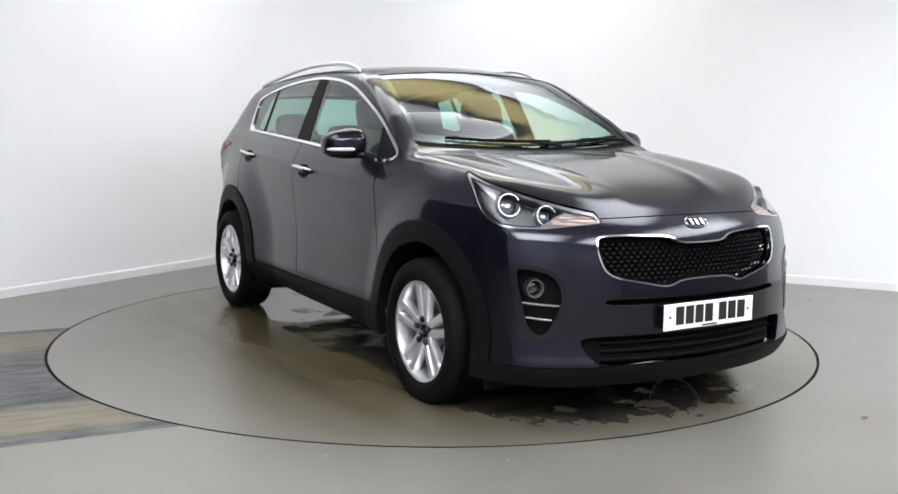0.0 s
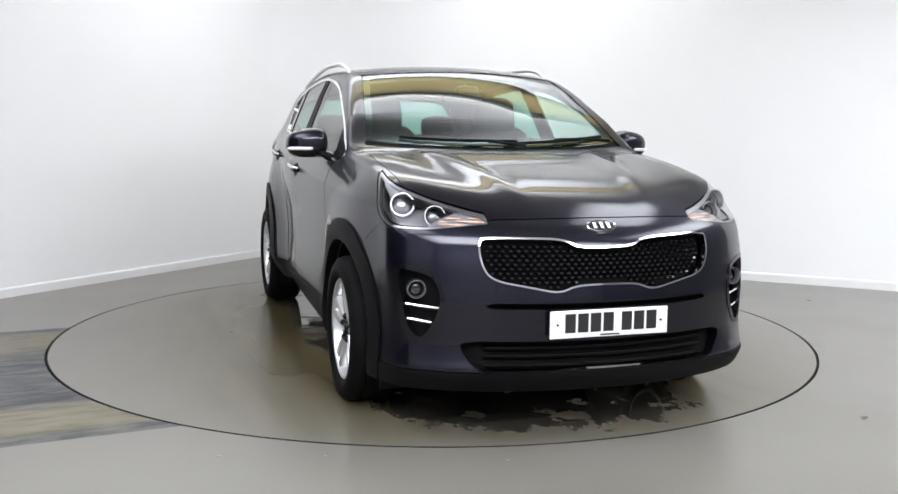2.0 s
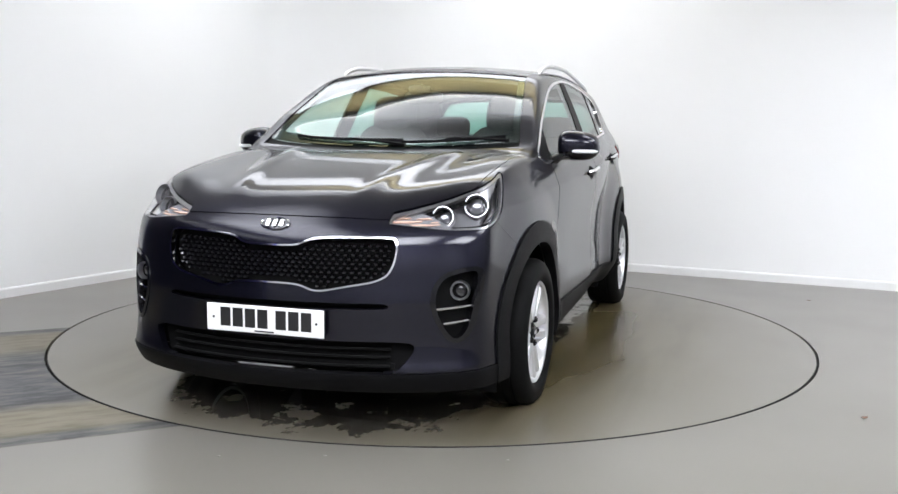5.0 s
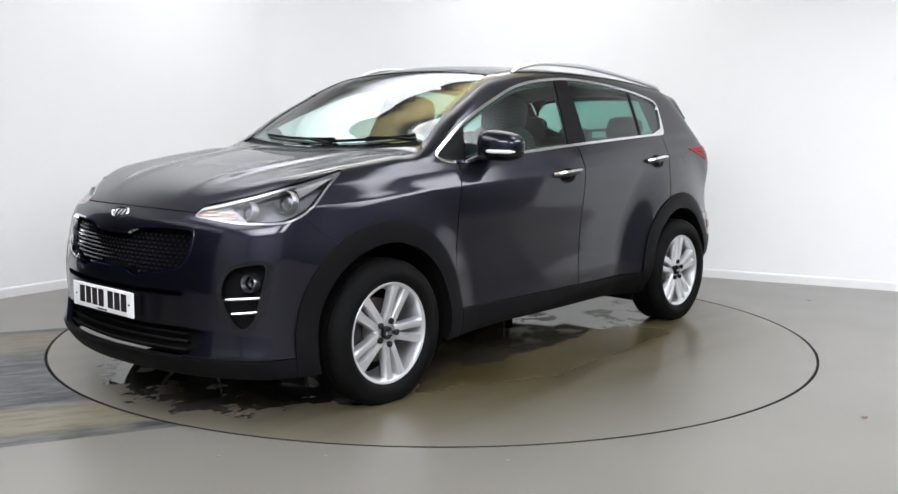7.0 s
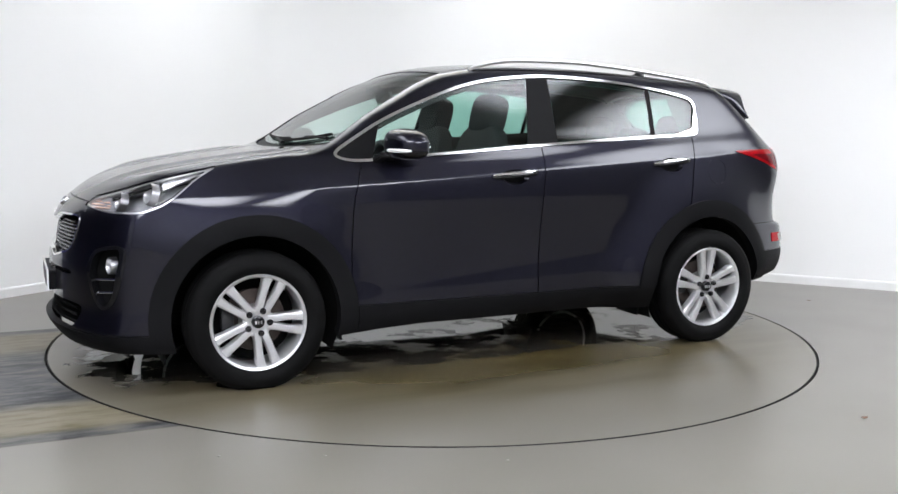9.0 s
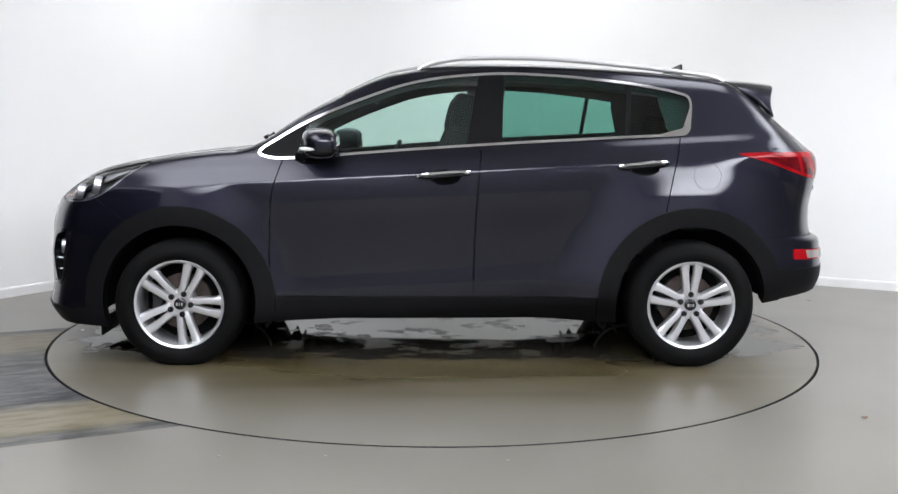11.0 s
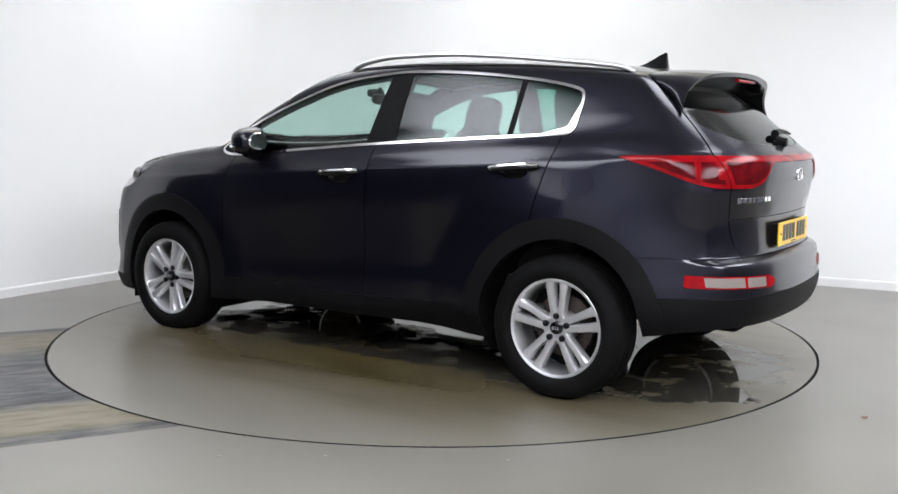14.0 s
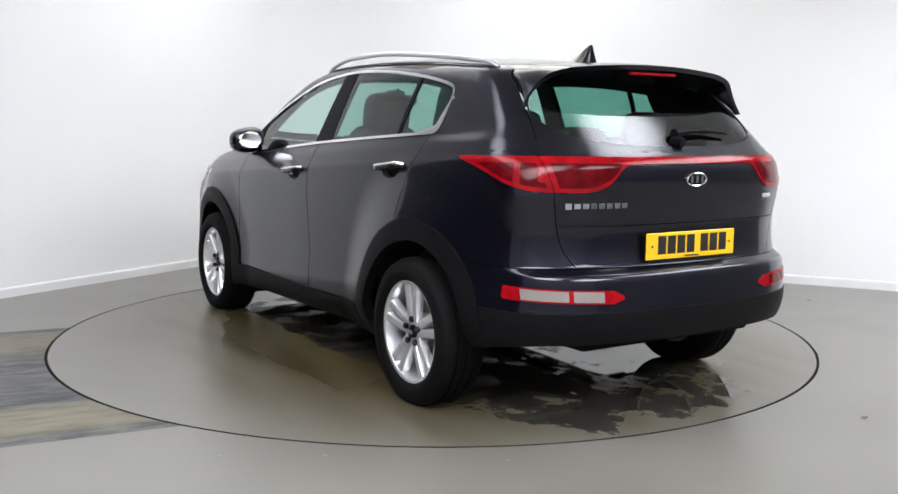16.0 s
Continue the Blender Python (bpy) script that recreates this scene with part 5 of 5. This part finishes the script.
def add_lamps(car):
    bright = material("lamp_reflector", (0.50, 0.50, 0.51), 0.28, metal=0.8)
    for s, side in ((1, "L"), (-1, "R")):
        flip = lambda v: Vector((v.x, v.y * s, v.z))
        for x, z, r in ((1.825, 0.933, 0.053), (1.945, 0.893, 0.047)):
            p, n = side_point(x, z)
            n = (n + Vector((1.6, 0, -0.1))).normalized()
            round_lamp(car, "headlamp_projector", flip(p - n * 0.028), flip(n), r, "round chrome-ringed projector lamp")
        # bright upper reflector, swept back, and amber-tinted inner cell
        panel("headlamp_reflector", clip(NOSE_NET, [headlamp, lambda x, y, z: x - 1.745, lambda x, y, z: (lamp_bottom(x) * 0.35 + lamp_top(x) * 0.65) - z]), bright, car, lift=-0.02, sides=side, depth=0.01)
        panel("headlamp_reflector", clip(NOSE_NET, [headlamp, lambda x, y, z: 1.955 - x, grow(headlamp, -0.006)]), BUCKET, car, lift=-0.020, sides=side, depth=0.01)
        for k in range(3):
            zz = 0.868 + 0.012 * k
            panel("indicator_rib", clip(NOSE_NET, [grow(headlamp, -0.008), lambda x, y, z: np.abs(z - zz) - 0.0030, lambda x, y, z: 1.965 - x]), AMBER, car, "pale amber indicator rib", lift=-0.014, sides=side, depth=0.008)
        panel("headlamp_frame", clip(NOSE_NET, [headlamp, outside(grow(headlamp, -0.007), 0)]), RING, car, lift=-0.006, sides=side, depth=0.05)
        # fog lamp and two bright blades in the recess
        p, n = front_point(0.745, 0.603)
        n2 = (n * 0.4 + Vector((1, 0, 0))).normalized()
        round_lamp(car, "fog_lamp", flip(p - n * 0.018), flip(n2), 0.040, "round fog lamp in a chrome ring")
        for z, y0, y1 in ((0.532, 0.665, 0.785), (0.473, 0.690, 0.775)):
            bm = bmesh.new()
            pts = []
            for k in range(8):
                y = y0 + (y1 - y0) * k / 7
                p, n = front_point(y, z + 0.010 * (k / 7))
                pts.append(flip(p - n * 0.012))
            tube(bm, pts, 0.0055, 6)
            part("fog_blade", bm, CHROME, car, "thin chrome blade")
        # pattern in the tail lamps
        inner = both(grow(tail_lamp, -0.017), lambda x, y, z: z - 1.105)
        panel("tail_lamp_cell", clip(STERN_NET, [inner, lambda x, y, z: 0.10 - tail_way(x, y), lambda x, y, z: tail_way(x, y) - 0.36]), RED_DEEP, car, lift=0.0055, sides=side, depth=0.004)
        panel("tail_lamp_cell", clip(STERN_NET, [inner, lambda x, y, z: 0.40 - tail_way(x, y), lambda x, y, z: y - 0.99, outside(both(lambda x, y, z: 1.03 - z, lambda x, y, z: z - 1.075, lambda x, y, z: 0.50 - tail_way(x, y)), 0), lambda x, y, z: GATE_Y(z) + 0.02 - y]), RED_DEEP, car, lift=0.0055, sides=side, depth=0.004)
        panel("tail_lamp_cell", clip(STERN_NET, [inner, lambda x, y, z: y - GATE_Y(z) + 0.02, lambda x, y, z: 0.36 - y]), RED_DEEP, car, lift=0.0055, sides=side, depth=0.004)
        lit = PALE if s > 0 else RED_DEEP
        for y0, y1, mat in ((0.630, 0.770, lit), (0.490, 0.612, lit)):
            panel("lamp_insert", clip(STERN_NET, [REFLECTOR, lambda x, y, z: y0 - y, lambda x, y, z: y - y1, grow(REFLECTOR, -0.006)]), mat, car, "clear reversing lamp insert" if s > 0 else "deep red fog lamp insert", lift=0.0065, sides=side, depth=0.006)


def cushion(bm, cx, cy, cz, sx, sy, sz, m=None, power=0.55):
    """A padded block: a sphere squared off."""
    r = bmesh.ops.create_uvsphere(bm, u_segments=20, v_segments=12, radius=1)
    f = lambda a: math.copysign(abs(a) ** power, a)
    for v in r["verts"]:
        q = Vector((f(v.co.x) * sx / 2, f(v.co.y) * sy / 2, f(v.co.z) * sz / 2))
        v.co = (m @ q if m else q) + Vector((cx, cy, cz))


SEAT_X = -0.14


def add_interior(car):
    lean = Matrix.Rotation(radians(-14), 4, "Y")
    for y in (0.37, -0.37):
        bm = bmesh.new()
        cushion(bm, 0.16, y, 0.62, 0.54, 0.52, 0.17)
        seat = part("front_seat", bm, CLOTH, car, "dark cloth front seat")
        bm = bmesh.new()
        cushion(bm, -0.05, y, 0.93, 0.17, 0.50, 0.68, lean)
        part("backrest", bm, CLOTH, seat)
        bm = bmesh.new()
        cushion(bm, SEAT_X, y, 1.315, 0.15, 0.27, 0.24, lean)
        for q in (-0.06, 0.06):
            tube(bm, [(SEAT_X + 0.03, y + q, 1.13), (SEAT_X + 0.005, y + q, 1.26)], 0.007, 6)
        part("headrest", bm, CLOTH, seat)
    bm = bmesh.new()
    cushion(bm, -1.02, 0, 0.62, 0.5, 1.34, 0.17, None, 0.35)
    bench = part("rear_bench", bm, CLOTH, car, "dark cloth rear bench")
    bm = bmesh.new()
    cushion(bm, -1.30, 0, 0.90, 0.15, 1.30, 0.58, Matrix.Rotation(radians(-20), 4, "Y"), 0.3)
    part("backrest", bm, CLOTH, bench)
    for y, h in ((-0.40, 0.17), (0.0, 0.09), (0.40, 0.17)):
        bm = bmesh.new()
        cushion(bm, -1.42, y, 1.19 + h / 2 - 0.03, 0.10, 0.26, h, Matrix.Rotation(radians(-14), 4, "Y"))
        part("headrest", bm, CLOTH, bench)
    # dashboard
    bm = bmesh.new()
    rows = []
    for y in np.linspace(-0.72, 0.72, 25):
        hump = 0.035 * math.exp(-((y + 0.37) / 0.17) ** 2)
        rows.append([bm.verts.new((x, y, z)) for x, z in ((0.44, 0.66), (0.42, 0.80), (0.40, 0.96 + hump), (0.45, 1.035 + hump), (0.56, 1.055 + hump * 0.6), (0.78, 1.07 - 0.03 * abs(y)), (0.98 - 0.2 * y * y, 1.085 - 0.03 * abs(y)), (0.98 - 0.2 * y * y, 0.7))])
    for a, b in zip(rows, rows[1:]):
        for j in range(7):
            bm.faces.new((a[j], b[j], b[j + 1], a[j + 1]))
    dash = part("dashboard", bm, TRIM, car, "black moulded dashboard")
    bm = bmesh.new()
    ringp = [(0.30 + 0.19 * math.sin(a) * -0.36, -0.37 + 0.19 * math.cos(a), 0.975 + 0.19 * math.sin(a) * 0.93) for a in np.linspace(0, 2 * math.pi, 41)]
    tube(bm, ringp, 0.016, 8)
    wheel = part("steering_wheel", bm, TRIM, car, "black three-spoke steering wheel")
    bm = bmesh.new()
    cushion(bm, 0.31, -0.37, 0.975, 0.07, 0.14, 0.12)
    for a in (0, math.pi, -math.pi / 2):
        tube(bm, [(0.31, -0.37, 0.965), (0.305 + 0.17 * math.sin(a) * -0.36, -0.37 + 0.18 * math.cos(a), 0.97 + 0.18 * math.sin(a) * 0.93)], 0.014, 6)
    part("wheel_hub", bm, TRIM, wheel)
    bm = bmesh.new()
    tube(bm, [(0.33, -0.37, 0.97), (0.50, -0.37, 0.90)], 0.035, 10)
    part("steering_column", bm, TRIM, car)
    bm = bmesh.new()
    cushion(bm, 0.36, 0.0, 1.415, 0.035, 0.24, 0.068)
    tube(bm, [(0.375, 0, 1.44), (0.40, 0, 1.485)], 0.012, 6)
    part("rear_view_mirror", bm, TRIM, car)
    bm = bmesh.new()
    cushion(bm, 0.43, 0.0, 1.455, 0.06, 0.13, 0.05)
    part("sensor_pod", bm, TRIM, car)
    # linings
    net = GLASS_NET
    panel("headlining", clip(net, [lambda x, y, z: 1.42 - z, lambda x, y, z: x - 0.26, lambda x, y, z: -1.62 - x, lambda x, y, z: y - 0.60]), LINING, car, "pale grey headlining", lift=-0.035, sides="B", depth=0.02)
    zone = [lambda x, y, z: belt(x) - z, outside(grow(DLO, -0.03), 0), lambda x, y, z: 0.56 - y, lambda x, y, z: x - 0.9, lambda x, y, z: -1.75 - x, lambda x, y, z: WS_Y(z) - 0.02 - y]
    for side in "LR":
        panel("pillar_trim", clip(net, zone), TRIM, car, lift=-0.03, sides=side, rim=False)
        panel("pillar_trim", clip(net, [grow(DLO, -0.01), lambda x, y, z: np.abs(x + 0.25 + (z - 1.2) * 0.12) - 0.075]), TRIM, car, lift=-0.03, sides=side, rim=False)
        panel("pillar_trim", clip(net, [grow(DLO, -0.01), lambda x, y, z: np.abs(x + 1.27) - 0.09 + 0.3 * np.clip(1.40 - z, 0, 0.2)]), TRIM, car, lift=-0.03, sides=side, rim=False)
    bm = bmesh.new()
    box(bm, -0.25, 0, 0.50, 1.9, 1.4, 0.05)
    box(bm, 0.2, 0, 0.62, 0.9, 0.24, 0.22, 0.03)
    box(bm, -1.68, 0, 0.72, 0.62, 1.1, 0.06)
    part("cabin_floor", bm, TRIM, car)


LITTER = [(1.88, -1.83), (0.28, -2.39), (-0.41, -2.35), (2.77, 1.07), (-0.81, -2.36)]


def scrap(name, x, y, outline, mat, label, category, lift=0.004):
    """A small flat curled piece lying on the floor."""
    bm = bmesh.new()
    prism(bm, outline, lambda u, v: (u, v, lift + 18 * u * u), lambda u, v: (u, v, lift + 18 * u * u - 0.0015))
    ob = tagged(part(name, bm, mat, None, smooth=False), label, category)
    ob.location = (x, y, 0.0)


def add_litter(car):
    brown = material("dry_leaf", (0.16, 0.09, 0.06), 0.8, vary=0.3, scale=60)
    paper = material("paper_scrap", (0.42, 0.42, 0.39), 0.8)
    scrap("dry_leaf", LITTER[0][0], LITTER[0][1], [(-0.016, -0.004), (-0.006, -0.013), (0.010, -0.010), (0.018, 0.003), (0.008, 0.013), (-0.008, 0.011)], brown, "small curled brown dry leaf on the floor", "leaf")
    scrap("dry_leaf", LITTER[3][0], LITTER[3][1], [(-0.012, -0.006), (0.004, -0.012), (0.014, 0.0), (0.004, 0.010), (-0.010, 0.008)], brown, "small curled brown dry leaf on the floor", "leaf")
    for i in (1, 2, 4):
        scrap("paper_scrap", LITTER[i][0], LITTER[i][1], [(-0.006, -0.003), (0.005, -0.004), (0.006, 0.003), (-0.004, 0.004)], paper, "tiny torn white scrap on the floor", "litter")


EXTRAS = [add_litter, add_handles, add_mirrors, add_rails, add_antenna, add_spoiler, add_wipers, add_signs, add_grille, add_lamps, add_interior]


build_room()
build_lights()
turntable = build_turntable()
car = tagged(new("car"), "dark blue-black five-door sport utility car on the turntable", "car")
build_body(car)
for wheel_x, wheel_y, wheel_z, wheel_side, wheel_phase in ((1.335, 0.812, 0.320, 1, -23), (-1.335, 0.815, 0.330, 1, 0), (1.335, -0.812, 0.320, -1, 0),
                                                          (-1.335, -0.815, 0.330, -1, 0)):
    build_wheel(car, wheel_x, wheel_y, wheel_z, wheel_side, wheel_phase)
build_underside(car)
for extra in EXTRAS:
    extra(car)
motions()
